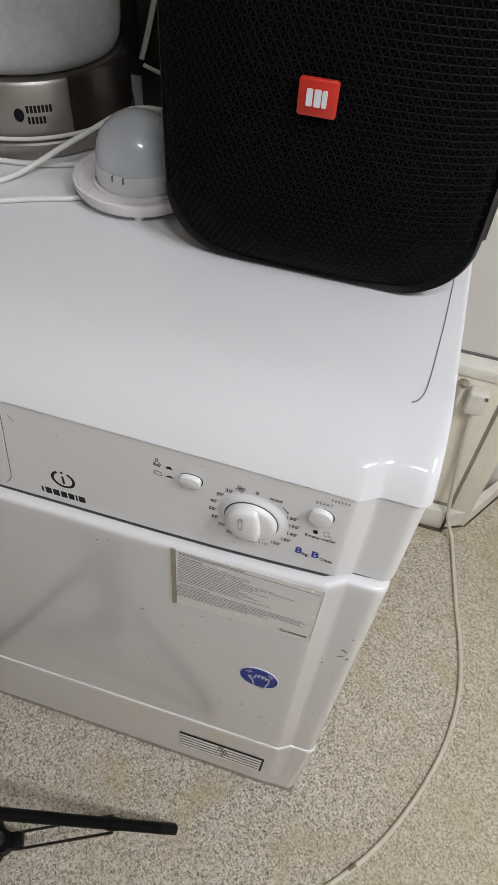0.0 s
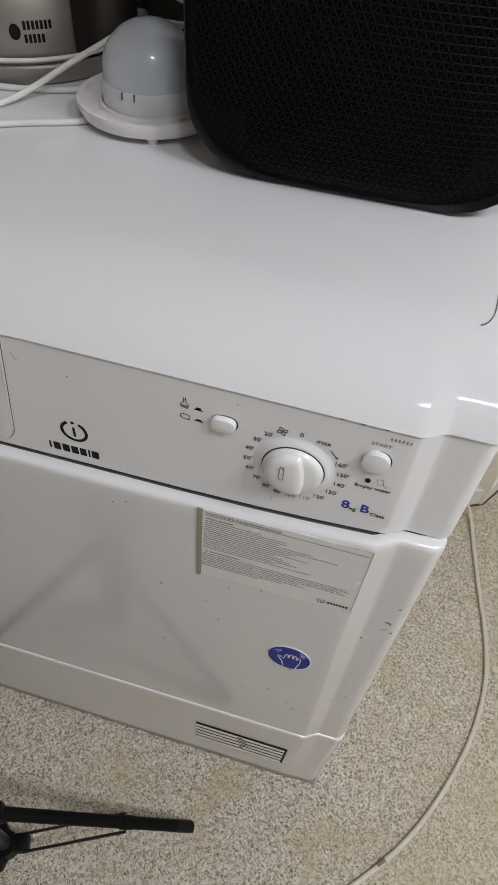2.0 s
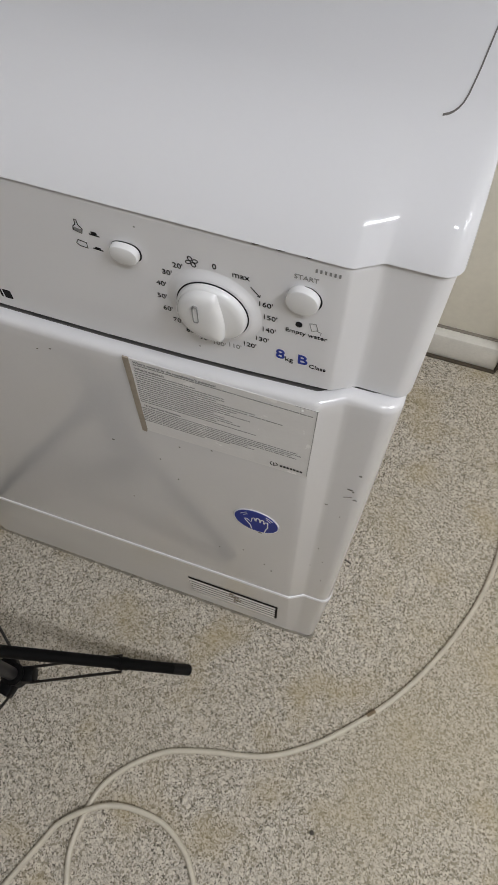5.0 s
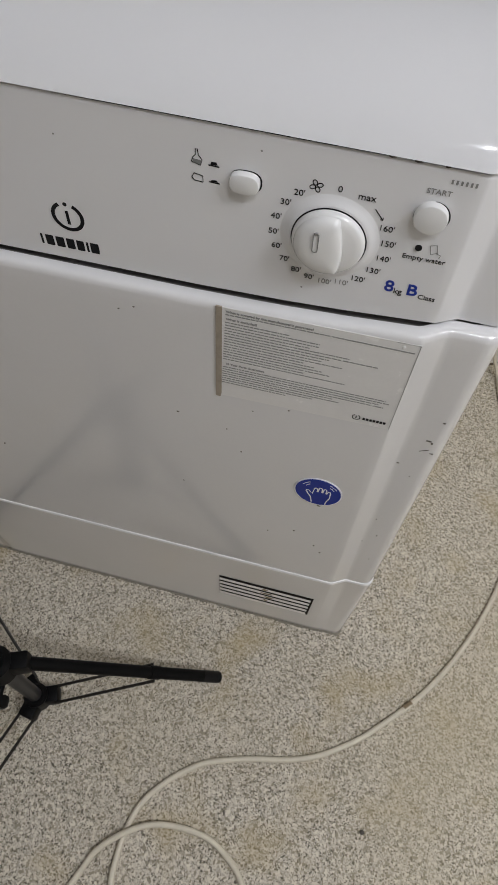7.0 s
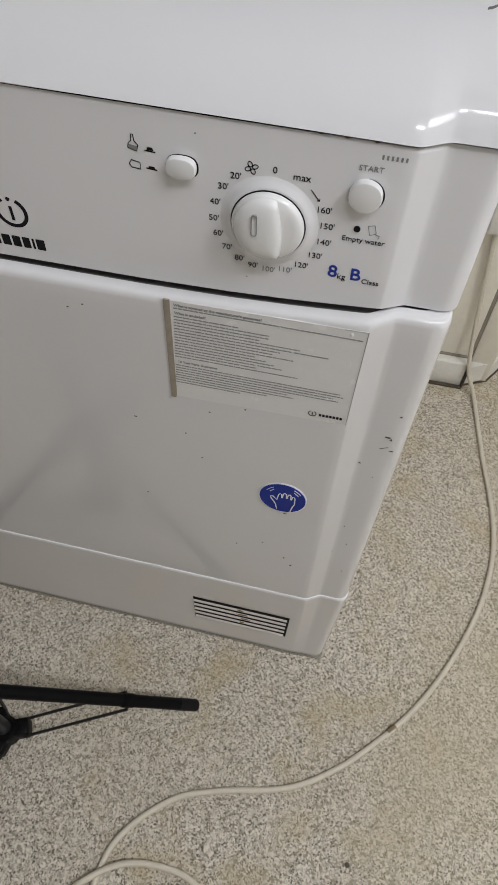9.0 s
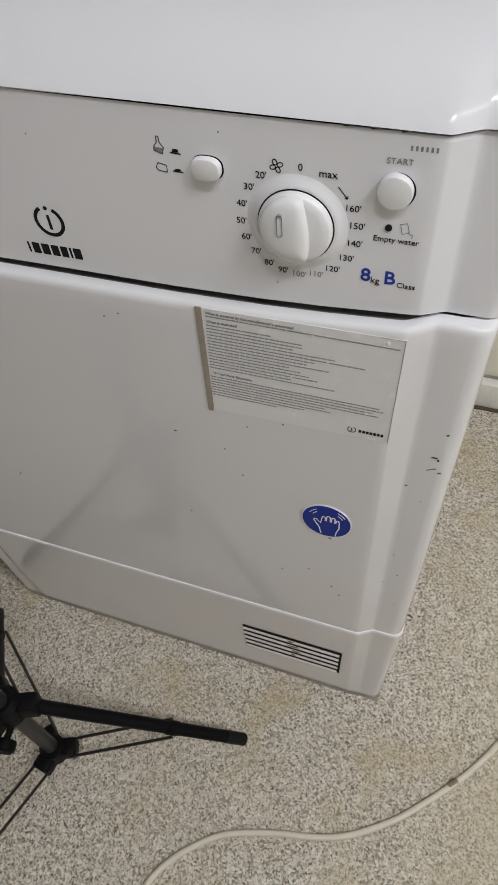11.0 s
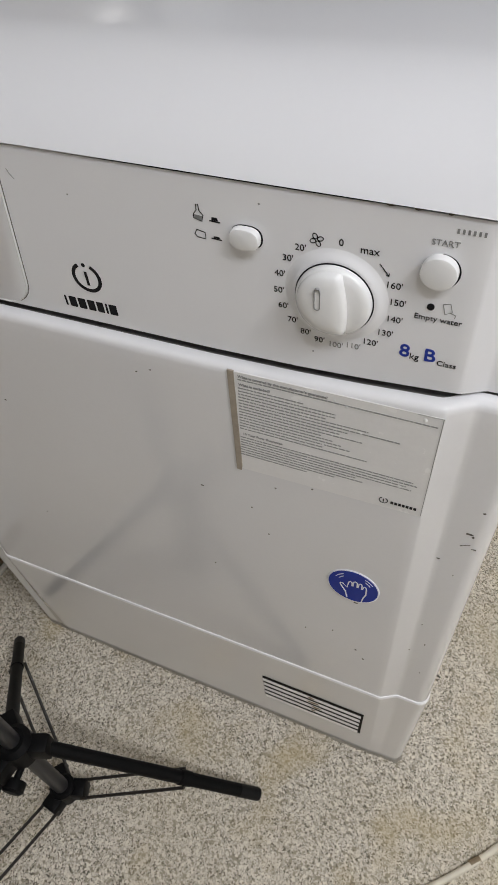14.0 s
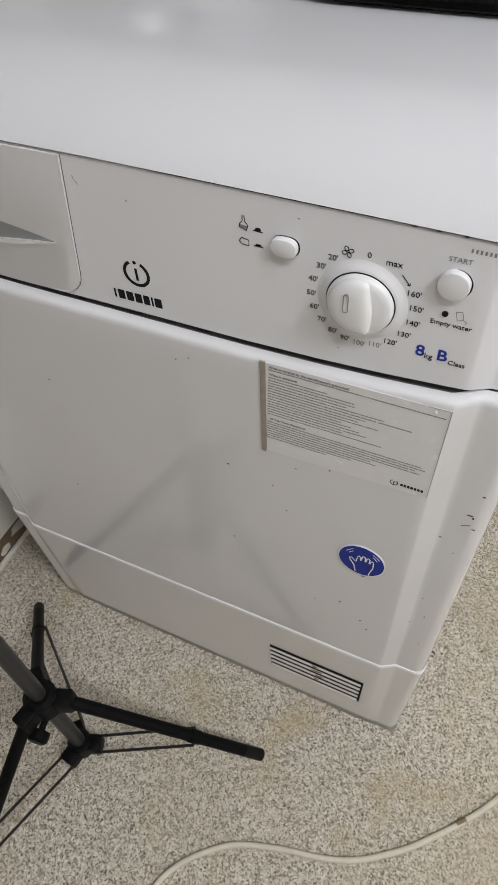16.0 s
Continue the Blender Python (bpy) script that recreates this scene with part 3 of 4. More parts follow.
for body, ang in DIAL:
    r = 0.0332 if body != "max" else 0.0352
    writing("print", body, KX + r * math.cos(radians(ang)), KZ + r * math.sin(radians(ang)), 0.0039 if body != "max" else 0.0042, INK_Y, M_FADED if body in ("100'", "110'") else M_INK, dryer)
fx, fz = KX + 0.0345 * math.cos(radians(109)), KZ + 0.0345 * math.sin(radians(109))
part("fan_symbol", merge(*[stroke([(fx + (0.0022 + 0.0016 * math.cos(q)) * math.cos(a) - 0.0012 * math.sin(q) * math.sin(a), fz + (0.0022 + 0.0016 * math.cos(q)) * math.sin(a) + 0.0012 * math.sin(q) * math.cos(a)) for q in [2 * math.pi * i / 12 for i in range(13)]], 0.0005, INK_Y - 0.0001, FACE + 0.0002) for a in [math.pi / 2 * i + 0.4 for i in range(4)]]), M_INK, dryer)
part("arrow_symbol", merge(stroke([(0.2130, 0.7785), (0.2180, 0.7725)], 0.0005, INK_Y - 0.0001, FACE + 0.0002), stroke([(0.2167, 0.7725), (0.2182, 0.7722), (0.2183, 0.7740)], 0.0005, INK_Y - 0.0001, FACE + 0.0002)), M_INK, dryer)
writing("print", "START", 0.243, 0.7952, 0.0032, INK_Y, M_FADED, dryer)
writing("print", "Empty water", 0.2455, 0.7515, 0.0034, INK_Y, M_INK, dryer)
writing("print", "8", 0.231, 0.7265, 0.0086, INK_Y, M_BLUEINK, dryer, bold=0.0002)
writing("print", "kg", 0.2365, 0.7238, 0.0042, INK_Y, M_INK, dryer)
writing("print", "B", 0.2447, 0.7265, 0.0086, INK_Y, M_BLUEINK, dryer, bold=0.0002)
writing("print", "Class", 0.2542, 0.7228, 0.0036, INK_Y, M_INK, dryer)
part("indicator_led", plate(ellipse(0.2410, 0.7588, 0.0019, 0.0019, 20), FACE - 0.0008, FACE + 0.0005), M_INK, dryer)
part("tank_symbol", merge(stroke([(0.2470, 0.7615), (0.2505, 0.7625), (0.2520, 0.7575), (0.2485, 0.7555), (0.2470, 0.7615)], 0.0004, INK_Y - 0.0001, FACE + 0.0002), stroke([(0.2510, 0.7570), (0.2540, 0.7560), (0.2535, 0.7540)], 0.0004, INK_Y - 0.0001, FACE + 0.0002)), M_FADED, dryer)
part("model_mark", merge(*[plate([(0.2472 + i * 0.0024, 0.8012), (0.2483 + i * 0.0024, 0.8012), (0.2483 + i * 0.0024, 0.8036), (0.2472 + i * 0.0024, 0.8036)], INK_Y - 0.0001, FACE + 0.0002) for i in range(6)]), M_FADED, dryer)
# option symbols
def outline_symbol(name, pts, w=0.0005, m=M_INK):
    return part(name, stroke(pts + [pts[0]], w, INK_Y - 0.0001, FACE + 0.0002), m, dryer)


outline_symbol("flask_symbol", [(0.1100, 0.7875), (0.1150, 0.7860), (0.1160, 0.7895), (0.1140, 0.7920), (0.1137, 0.7955), (0.1125, 0.7955), (0.1123, 0.7920), (0.1105, 0.7900)])
part("flask_fill", plate([(0.1105, 0.7870), (0.1150, 0.7862), (0.1155, 0.7890), (0.1107, 0.7895)], INK_Y - 0.0001, FACE + 0.0002), M_FADED, dryer)
outline_symbol("tag_symbol", [(0.1095, 0.7778), (0.1110, 0.7805), (0.1160, 0.7795), (0.1160, 0.7755), (0.1110, 0.7760)])
for z, h in ((0.7875, 0.0018), (0.7770, 0.0010)):
    part("state_mark", merge(plate([(0.1195, z), (0.1257, z - 0.0004), (0.1257, z - 0.0011), (0.1195, z - 0.0007)], INK_Y - 0.0001, FACE + 0.0002), plate([(0.1207, z), (0.1247, z), (0.1241, z + h), (0.1211, z + h)], INK_Y - 0.0001, FACE + 0.0002)), M_INK, dryer)
# maker's mark as plain shapes
LX, LZ = 0.0245, 0.7315
ring_pts = ellipse(LX, LZ, 0.0098, 0.0098, 40, 118, 422)
part("round_mark", stroke(ring_pts, 0.0025, INK_Y - 0.0001, FACE + 0.0002), M_INK, dryer)
part("round_mark_bar", plate([(LX - 0.001, LZ - 0.0058), (LX + 0.001, LZ - 0.0058), (LX + 0.001, LZ + 0.0045), (LX - 0.001, LZ + 0.0045)], INK_Y - 0.0001, FACE + 0.0002), M_INK, dryer)
part("round_mark_dot", plate(ellipse(LX, LZ + 0.0095, 0.0014, 0.0014, 16), INK_Y - 0.0001, FACE + 0.0002), M_INK, dryer)
for x, w in ((0.0, 0.0013), (0.0031, 0.0050), (0.0095, 0.0052), (0.0161, 0.0050), (0.0224, 0.0046), (0.0284, 0.0013), (0.0309, 0.0052)):
    x0, x1, z0 = 0.0004 + x * 1.14, 0.0004 + (x + w) * 1.14, 0.7050
    part("name_bar", plate(rounded(x0, x1, z0, z0 + 0.0082, 0.0006, 2), INK_Y - 0.0001, FACE + 0.0002), M_INK, dryer)

# guarantee label
LY = -0.0002
label = part("guarantee_label", plate([(0.1265, 0.690), (0.2608, 0.692), (0.259, 0.5945), (0.1245, 0.5915)], LY, 0.0004), M_LABEL, dryer, "worn clear guarantee label with fine print and air blisters")
part("glue_edge", plate([(0.1240, 0.6905), (0.1285, 0.6905), (0.1265, 0.594), (0.1255, 0.5895), (0.1218, 0.590)], LY - 0.0006, 0.0004), M_GLUE, label, "brown dried glue strip along a label's edge")
writing("print", "What is covered by the manufacturer's guarantee?", 0.131, 0.6865, 0.0021, LY - 0.0001, M_TEXTGREY, label, "LEFT", bold=0.0001)
writing("print", "What is excluded?", 0.131, 0.6795, 0.0021, LY - 0.0001, M_TEXTGREY, label, "LEFT", bold=0.0001)
writing("print", "10 Year Parts Guarantee", 0.130, 0.6315, 0.0021, LY - 0.0001, M_TEXTGREY, label, "LEFT", bold=0.0001)
random.seed(11)
lines = [(0.6838, 0.127)] + [(0.6762 - i * 0.0028, (0.045, 0.066, 0.066, 0.06, 0.088, 0.108, 0.075, 0.07, 0.085, 0.058, 0.066, 0.072, 0.078, 0.06, 0.09)[i]) for i in range(15)] + [(0.6278 - i * 0.0027, (0.122, 0.125, 0.118, 0.122, 0.085, 0.09, 0.07, 0.05)[i]) for i in range(8)]
for lz, ln in lines:
    bits = []
    x = 0.131 - (0.69 - lz) * 0.05
    stop = x + ln
    while x < stop:
        w = random.uniform(0.001, 0.0045)
        bits.append(plate([(x, lz - 0.00045), (min(x + w, stop), lz - 0.00045), (min(x + w, stop), lz + 0.00045), (x, lz + 0.00045)], LY - 0.0002, LY + 0.0002))
        x += w + 0.0005
    part("text_bar", merge(*bits), M_TEXTGREY, label)
part("label_border", merge(stroke([(0.245, 0.6913), (0.2602, 0.6916), (0.2585, 0.5949)], 0.0003, LY - 0.0002, LY + 0.0002)), M_FADED, label)
part("small_mark", merge(stroke(ellipse(0.2325, 0.6015, 0.0029, 0.0029, 20, 118, 422), 0.0006, LY - 0.0002, LY + 0.0002), plate([(0.2321, 0.600), (0.2329, 0.600), (0.2329, 0.6032), (0.2321, 0.6032)], LY - 0.0002, LY + 0.0002), *[plate([(0.2375 + i * 0.0026, 0.5998), (0.2394 + i * 0.0026, 0.5998), (0.2394 + i * 0.0026, 0.6025), (0.2375 + i * 0.0026, 0.6025)], LY - 0.0002, LY + 0.0002) for i in range(7)]), M_INK, label)
for bx, bz, br in ((0.2500, 0.6875, 0.0022), (0.2030, 0.6830, 0.0018), (0.2130, 0.6625, 0.0015), (0.1765, 0.6390, 0.0016), (0.1885, 0.6420, 0.0018), (0.2415, 0.6210, 0.0022), (0.1955, 0.6860, 0.0012), (0.1635, 0.6410, 0.0010)):
    bb = bmesh.new()
    bmesh.ops.create_icosphere(bb, subdivisions=2, radius=br * 0.6)
    bmesh.ops.transform(bb, verts=bb.verts, matrix=Matrix.Translation((bx, LY, bz)) @ Matrix.Diagonal((1, 0.4, 1.3, 1)))
    part("blister", bb, M_BLISTER, label)

# round blue sticker
SX, SZ = 0.2175, 0.4715
sticker = part("round_sticker", plate(ellipse(SX, SZ, 0.0226, 0.0244, 48), -0.0006, 0.0004), M_WHITEINK, dryer, "round blue advice sticker with white line drawing")
part("blue_field", plate(ellipse(SX, SZ, 0.0214, 0.0232, 48), -0.0009, -0.0003), M_BLUE, sticker)
PICTOGRAM = ((-.0075, -.0195), (-.0095, -.009), (-.0150, .0015), (-.0150, .0042), (-.0128, .0048), (-.0082, -.001), (-.0068, .0095), (-.0055, .0118), (-.0036, .0105), (-.0034, .0045), (-.0026, .0045), (-.0020, .0122), (-.0004, .0138), (.0014, .0122), (.0016, .0045), (.0024, .0045), (.0032, .0118), (.0048, .0130), (.0062, .0110), (.0060, .0038), (.0068, .0038), (.0080, .0092), (.0096, .0094), (.0106, .0070), (.0106, -.0040), (.0082, -.0125), (.0072, -.0195))
part("white_line", stroke([(SX + 0.0022 + 0.88 * x, SZ - 0.0025 + 0.9 * z) for x, z in PICTOGRAM], 0.0011, -0.0012, -0.0006), M_WHITEINK, sticker)
for ra, a0, a1 in ((0.0185, 35, 62), (0.0155, 32, 54), (0.0185, 122, 150), (0.0155, 128, 148)):
    part("white_line", stroke(ellipse(SX + 0.001, SZ, ra, ra * 1.08, 10, a0, a1), 0.0006, -0.0012, -0.0006), M_WHITEINK, sticker)

# vent
vent = thing("vent_grille", "", "")
vent.parent = dryer
VX0, VX1, VZ0, VZ1 = 0.1115, 0.242, 0.083, 0.170


def face_y(z):
    return 0.0158 - 0.0170 * (z - 0.020) / 0.220


part("backing", rings([[(VX0, face_y(VZ0) - 0.0005, VZ0), (VX1, face_y(VZ0) - 0.0005, VZ0), (VX1 + 0.002, face_y(VZ1) - 0.0005, VZ1), (VX0 + 0.003, face_y(VZ1) - 0.0005, VZ1)],
                        [(VX0, face_y(VZ0) + 0.002, VZ0), (VX1, face_y(VZ0) + 0.002, VZ0), (VX1 + 0.002, face_y(VZ1) + 0.002, VZ1), (VX0 + 0.003, face_y(VZ1) + 0.002, VZ1)]]), M_GAP, vent)
for k in range(5):
    zc = VZ0 + (VZ1 - VZ0) * (k + 0.40) / 5
    yb = face_y(zc)
    part("slat", rings([[(x, yb - 0.0006, zc + 0.0037), (x, yb - 0.0008, zc + 0.0034), (x, yb - 0.0014, zc - 0.0032), (x, yb - 0.0012, zc - 0.0037), (x, yb - 0.0003, zc - 0.0037), (x, yb - 0.0003, zc + 0.0037)] for x in (VX0 + 0.001 + 0.0005 * k, VX1 - 0.003 + 0.0005 * k)]), M_VENT, vent)
# brown smudge across the middle slats
random.seed(12)
for k, x, w in ((4, 0.178, 0.005), (3, 0.181, 0.009), (2, 0.184, 0.007), (1, 0.180, 0.004)):
    zc = VZ0 + (VZ1 - VZ0) * (k + 0.40) / 5
    yb = face_y(zc)
    pts = [(x + w * (1 + random.uniform(-0.4, 0.2)) * math.cos(a), 0.0026 * (1 + random.uniform(-0.5, 0.15)) * math.sin(a)) for a in [2 * math.pi * i / 12 for i in range(12)]]
    part("dirt_smudge", rings([[(px, yb - 0.00111 + 0.091 * dz + d, zc + dz) for px, dz in pts] for d in (-0.00015, 0.0003)]), M_SMUDGE, vent)
# chips in the enamel
random.seed(7)
CHIPS = [(0.087, 0.553, 0.0022, 0.0008), (0.130, 0.543, 0.001, 0.001), (0.143, 0.511, 0.001, 0.001), (0.084, 0.430, 0.001, 0.0009), (-0.117, 0.415, 0.0013, 0.001), (0.052, 0.667, 0.001, 0.0007), (0.064, 0.672, 0.001, 0.0007), (-0.095, 0.591, 0.0016, 0.0008),
         (0.221, 0.444, 0.0025, 0.0007), (0.202, 0.375, 0.001, 0.0009), (0.226, 0.35, 0.0012, 0.001), (0.174, 0.36, 0.0009, 0.0009), (0.234, 0.335, 0.0014, 0.0008), (0.181, 0.590, 0.0011, 0.0008), (0.152, 0.578, 0.001, 0.0008)]
for cx, cz, rx, rz in CHIPS:
    part("chip", plate([(cx + 0.75 * rx * (1 + random.uniform(-0.3, 0.3)) * math.cos(a), cz + 0.75 * rz * (1 + random.uniform(-0.3, 0.3)) * math.sin(a)) for a in [2 * math.pi * i / 9 for i in range(9)]], -0.0003, 0.0004), M_CHIP, dryer)
for cx, cz, rx, rz in ((0.2925, 0.578, 0.0034, 0.0010), (0.2958, 0.5755, 0.0014, 0.0014), (0.2770, 0.5375, 0.0018, 0.0007), (0.2975, 0.605, 0.0016, 0.0008), (0.2985, 0.561, 0.0022, 0.0005), (0.2905, 0.520, 0.0006, 0.0007), (0.2720, 0.455, 0.0008, 0.0012), (0.2790, 0.428, 0.0007, 0.0010), (0.2860, 0.392, 0.0007, 0.0014), (0.2740, 0.372, 0.0010, 0.0007), (0.2890, 0.330, 0.0006, 0.0009)):
    part("chip", plate([(cx + 0.72 * rx * (1 + random.uniform(-0.45, 0.35)) * math.cos(a), cz + 0.72 * rz * (1 + random.uniform(-0.5, 0.5)) * math.sin(a)) for a in [2 * math.pi * i / 11 for i in range(11)]], STEP - 0.0003, STEP + 0.003), M_CHIP, dryer)
# light scratches and specks on the control panel
part("scratch", stroke([(-0.0105, 0.7995), (-0.0095, 0.7965), (-0.0070, 0.7935)], 0.0004, FACE - 0.0002, FACE + 0.0003), M_FADED, dryer)
part("scratch", stroke([(0.2890, 0.5615), (0.2925, 0.5640), (0.2955, 0.5655)], 0.0005, STEP - 0.0003, STEP + 0.003), M_SEAM, dryer)
for cx, cz in ((0.029, 0.789), (0.149, 0.801), (0.178, 0.712)):
    part("speck", plate(ellipse(cx, cz, 0.0006, 0.0005, 8), FACE - 0.0002, FACE + 0.0003), M_FADED, dryer)
for fx in (-0.25, 0.25):
    for fy in (0.08, 0.54):
        part("foot", lathe([(0.018, 0.0), (0.018, 0.008), (0.012, 0.014)], (fx, fy, 0), 16), M_BLACK, dryer)

# ---- speaker ----
speaker = thing("portable_speaker", "black portable loudspeaker with a perforated steel grille on the dryer", "loudspeaker")
PX, PW, PH, PF = 0.177, 0.131, 0.44, 0.176


def pillow(u, v):
    """How far the face stands back from its middle; u and v run from -1 to 1."""
    return min(0.034, 0.022 * (abs(u) ** 3.2) + 0.024 * (abs(v) ** 7))


def speaker_ring(inset, y, low=0.0):
    return [(x, y, z) for x, z in rounded(PX - PW + inset, PX + PW - inset, TOP + inset * 0.9 + low, TOP + PH - inset, 0.056 - inset * 0.4, 9)]


part("housing", rings([speaker_ring(0.020, PF + 0.030), speaker_ring(0.0085, PF + 0.030), speaker_ring(0.004, PF + 0.026), speaker_ring(0.001, PF + 0.032), speaker_ring(0.0, PF + 0.045), speaker_ring(0.0, PF + 0.19), speaker_ring(0.012, PF + 0.215)]), M_BLACK, speaker, "matt black rounded rubber housing")


def grille():
    pitch, hole = 0.0058, 0.62
    rowh = pitch * math.sqrt(3) / 2
    verts, faces = [], []
    hw, hh, rad = PW - 0.0085, PH / 2 - 0.008, 0.052
    zc = TOP + PH / 2 + 0.001

    def inside(x, z):
        dx, dz = max(abs(x - PX) - (hw - rad), 0), max(abs(z - zc) - (hh - rad), 0)
        return dx * dx + dz * dz < rad * rad

    def put_point(x, z, back=0.0):
        verts.append((x, PF + pillow((x - PX) / hw, (z - zc) / hh) + back, z))
        return len(verts) - 1
    nr, nc = int(2 * hh / rowh) + 2, int(2 * hw / pitch) + 3
    for r in range(nr):
        z0 = zc - hh + r * rowh
        if z0 > TOP + 0.30:
            break
        for c in range(2 * nc):
            up = c % 2 == 0
            off = pitch / 2 * (r % 2)
            bx = PX - hw + off + (c // 2) * pitch - pitch
            tri = ((bx, z0), (bx + pitch, z0), (bx + pitch / 2, z0 + rowh)) if up else ((bx + pitch / 2, z0 + rowh), (bx + pitch * 1.5, z0 + rowh), (bx + pitch, z0))
            mx, mz = sum(p[0] for p in tri) / 3, sum(p[1] for p in tri) / 3
            if not inside(mx, mz):
                continue
            o = [put_point(*p) for p in tri]
            i = [put_point(mx + (p[0] - mx) * hole, mz + (p[1] - mz) * hole, 0.0004) for p in tri]
            for k in range(3):
                faces.append((o[k], o[(k + 1) % 3], i[(k + 1) % 3], i[k]))
    # closed steel above the part with holes
    n = 16
    z1, z2 = zc - hh + r * rowh, zc + hh
    for a in range(n):
        for b in range(8):
            q = []
            for da, db in ((0, 0), (1, 0), (1, 1), (0, 1)):
                q.append(put_point(PX - hw + 2 * hw * (a + da) / n, z1 + (z2 - z1) * (b + db) / 8))
            if inside(PX - hw + 2 * hw * (a + 0.5) / n, z1 + (z2 - z1) * (b + 0.5) / 8):
                faces.append(tuple(q))
    me = bpy.data.meshes.new("grille")
    me.from_pydata(verts, [], faces)
    me.materials.append(M_GRILLE)
    return me


g = new("grille", grille())
g.parent = speaker
tagged(g, "black steel grille pierced with small triangular holes")
nu, nv = 24, 30
bm = bmesh.new()
gv = [[bm.verts.new((PX + (PW - 0.012) * (2 * a / nu - 1), PF + 0.0035 + pillow(2 * a / nu - 1, 2 * b / nv - 1), TOP + PH / 2 + (PH / 2 - 0.014) * (2 * b / nv - 1))) for a in range(nu + 1)] for b in range(nv + 1)]
for b in range(nv):
    for a in range(nu):
        if ((abs(a + 0.5 - nu / 2) > nu / 2 - 4) and (abs(b + 0.5 - nv / 2) > nv / 2 - 3)):
            continue
        bm.faces.new((gv[b][a], gv[b][a + 1], gv[b + 1][a + 1], gv[b + 1][a]))
part("cavity", bm, M_CAVITY, speaker)
BY = PF - 0.001
badge = part("badge", rings([[(x, y, z) for x, z in rounded(0.1590 + i, 0.1855 - i, 0.9920 + i, 1.0155 - i, 0.0015, 2)] for y, i in ((PF - 0.0002, 0), (BY - 0.0022, 0), (BY - 0.003, 0.0008))]), M_RED, speaker, "small red square badge with white shapes")
for k, w in enumerate((0.0042, 0.0046, 0.0034)):
    x = 0.1648 + k * 0.0053
    part("badge_bar", plate(rounded(x, x + w, 0.9985, 1.0095, 0.0009, 2), BY - 0.0036, BY - 0.002), M_WHITEINK, badge)
part("side_rail", rings([[(PX + PW - 0.004, PF + 0.045, z), (PX + PW + 0.004, PF + 0.055, z), (PX + PW + 0.004, PF + 0.15, z), (PX + PW - 0.004, PF + 0.16, z)] for z in (TOP + 0.05, TOP + PH - 0.05)]), M_BLACK, speaker)

# ---- dome lamp on the lid ----
DX, DY = -0.011, 0.285
dome = thing("dome_lamp", "small frosted dome lamp on a round white plastic dish", "lamp")
part("dish", lathe([(0.050, 0.004), (0.062, 0.006), (0.065, 0.013), (0.0648, 0.0175), (0.0625, 0.018), (0.060, 0.014), (0.047, 0.012), (0.0465, 0.015), (0.0435, 0.015), (0.043, 0.011)], (DX, DY, TOP), 56), M_DISH, dome, "pinkish white plastic dish with a raised rim")
part("collar", lathe([(0.0425, 0.010), (0.0425, 0.030), (0.0412, 0.032)], (DX, DY, TOP), 48), M_COLLAR, dome)
part("dome", lathe([(0.0405, 0.031), (0.0407, 0.038)] + [(0.0407 * math.cos(radians(a)), 0.038 + 0.037 * math.sin(radians(a))) for a in range(10, 90, 10)] + [(0.001, 0.0752)], (DX, DY, TOP), 48), M_DOME, dome, "frosted grey-white dome")
for a in (-103, -88):
    part("notch", box(DX + 0.0424 * math.cos(radians(a)) - 0.0005, DX + 0.0424 * math.cos(radians(a)) + 0.0005, DY + 0.0424 * math.sin(radians(a)) - 0.0012, DY + 0.0424 * math.sin(radians(a)) + 0.001, TOP + 0.0265, TOP + 0.032), M_SEAM, dome)
for a in (-70, 50, 170):
    part("foot", lathe([(0.0042, 0.0), (0.0052, 0.005)], (DX + 0.0545 * math.cos(radians(a)), DY + 0.0545 * math.sin(radians(a)), TOP), 14), M_DISH, dome)

# ---- food steamer ----
SXc, SYc = -0.189, 0.398
steamer = thing("food_steamer", "stainless steel food steamer base with a steamed-up clear basket", "food steamer")
part("foot_ring", lathe([(0.109, 0.0), (0.1125, 0.002), (0.1125, 0.015), (0.1105, 0.017)], (SXc, SYc, TOP), 72), M_STEEL, steamer)
part("steel_band", lathe([(0.1085, 0.016), (0.1095, 0.019), (0.1095, 0.070), (0.107, 0.073)], (SXc, SYc, TOP), 72), M_STEEL, steamer, "brushed stainless steel band")
part("basket", lathe([(0.090, 0.073), (0.098, 0.077), (0.1025, 0.085), (0.1045, 0.097), (0.106, 0.120), (0.109, 0.20), (0.111, 0.204), (0.1095, 0.206), (0.107, 0.204), (0.1035, 0.12), (0.100, 0.090), (0.090, 0.080)], (SXc, SYc, TOP), 72), M_BASKET, steamer, "cloudy clear plastic basket with water drops")
part("inner_tray", lathe([(0.06, 0.10), (0.095, 0.105), (0.104, 0.14), (0.105, 0.175), (0.09, 0.18)], (SXc, SYc, TOP), 48), M_DOME, steamer)
a_mid = math.atan2(0.312 - SYc, -0.130 - SXc)
for row, (count, z) in enumerate(((7, 0.0490), (5, 0.0385))):
    for k in range(count):
        a0 = a_mid + (k - 3) * 0.034
        part("name_bar", rings([[(SXc + r * math.cos(a), SYc + r * math.sin(a), TOP + z + dz) for a, dz in ((a0, -0.0034), (a0 + 0.023, -0.0034), (a0 + 0.023, 0.0034), (a0, 0.0034))] for r in (0.1092, 0.1098)]), M_INK, steamer)
am = a_mid - 0.17
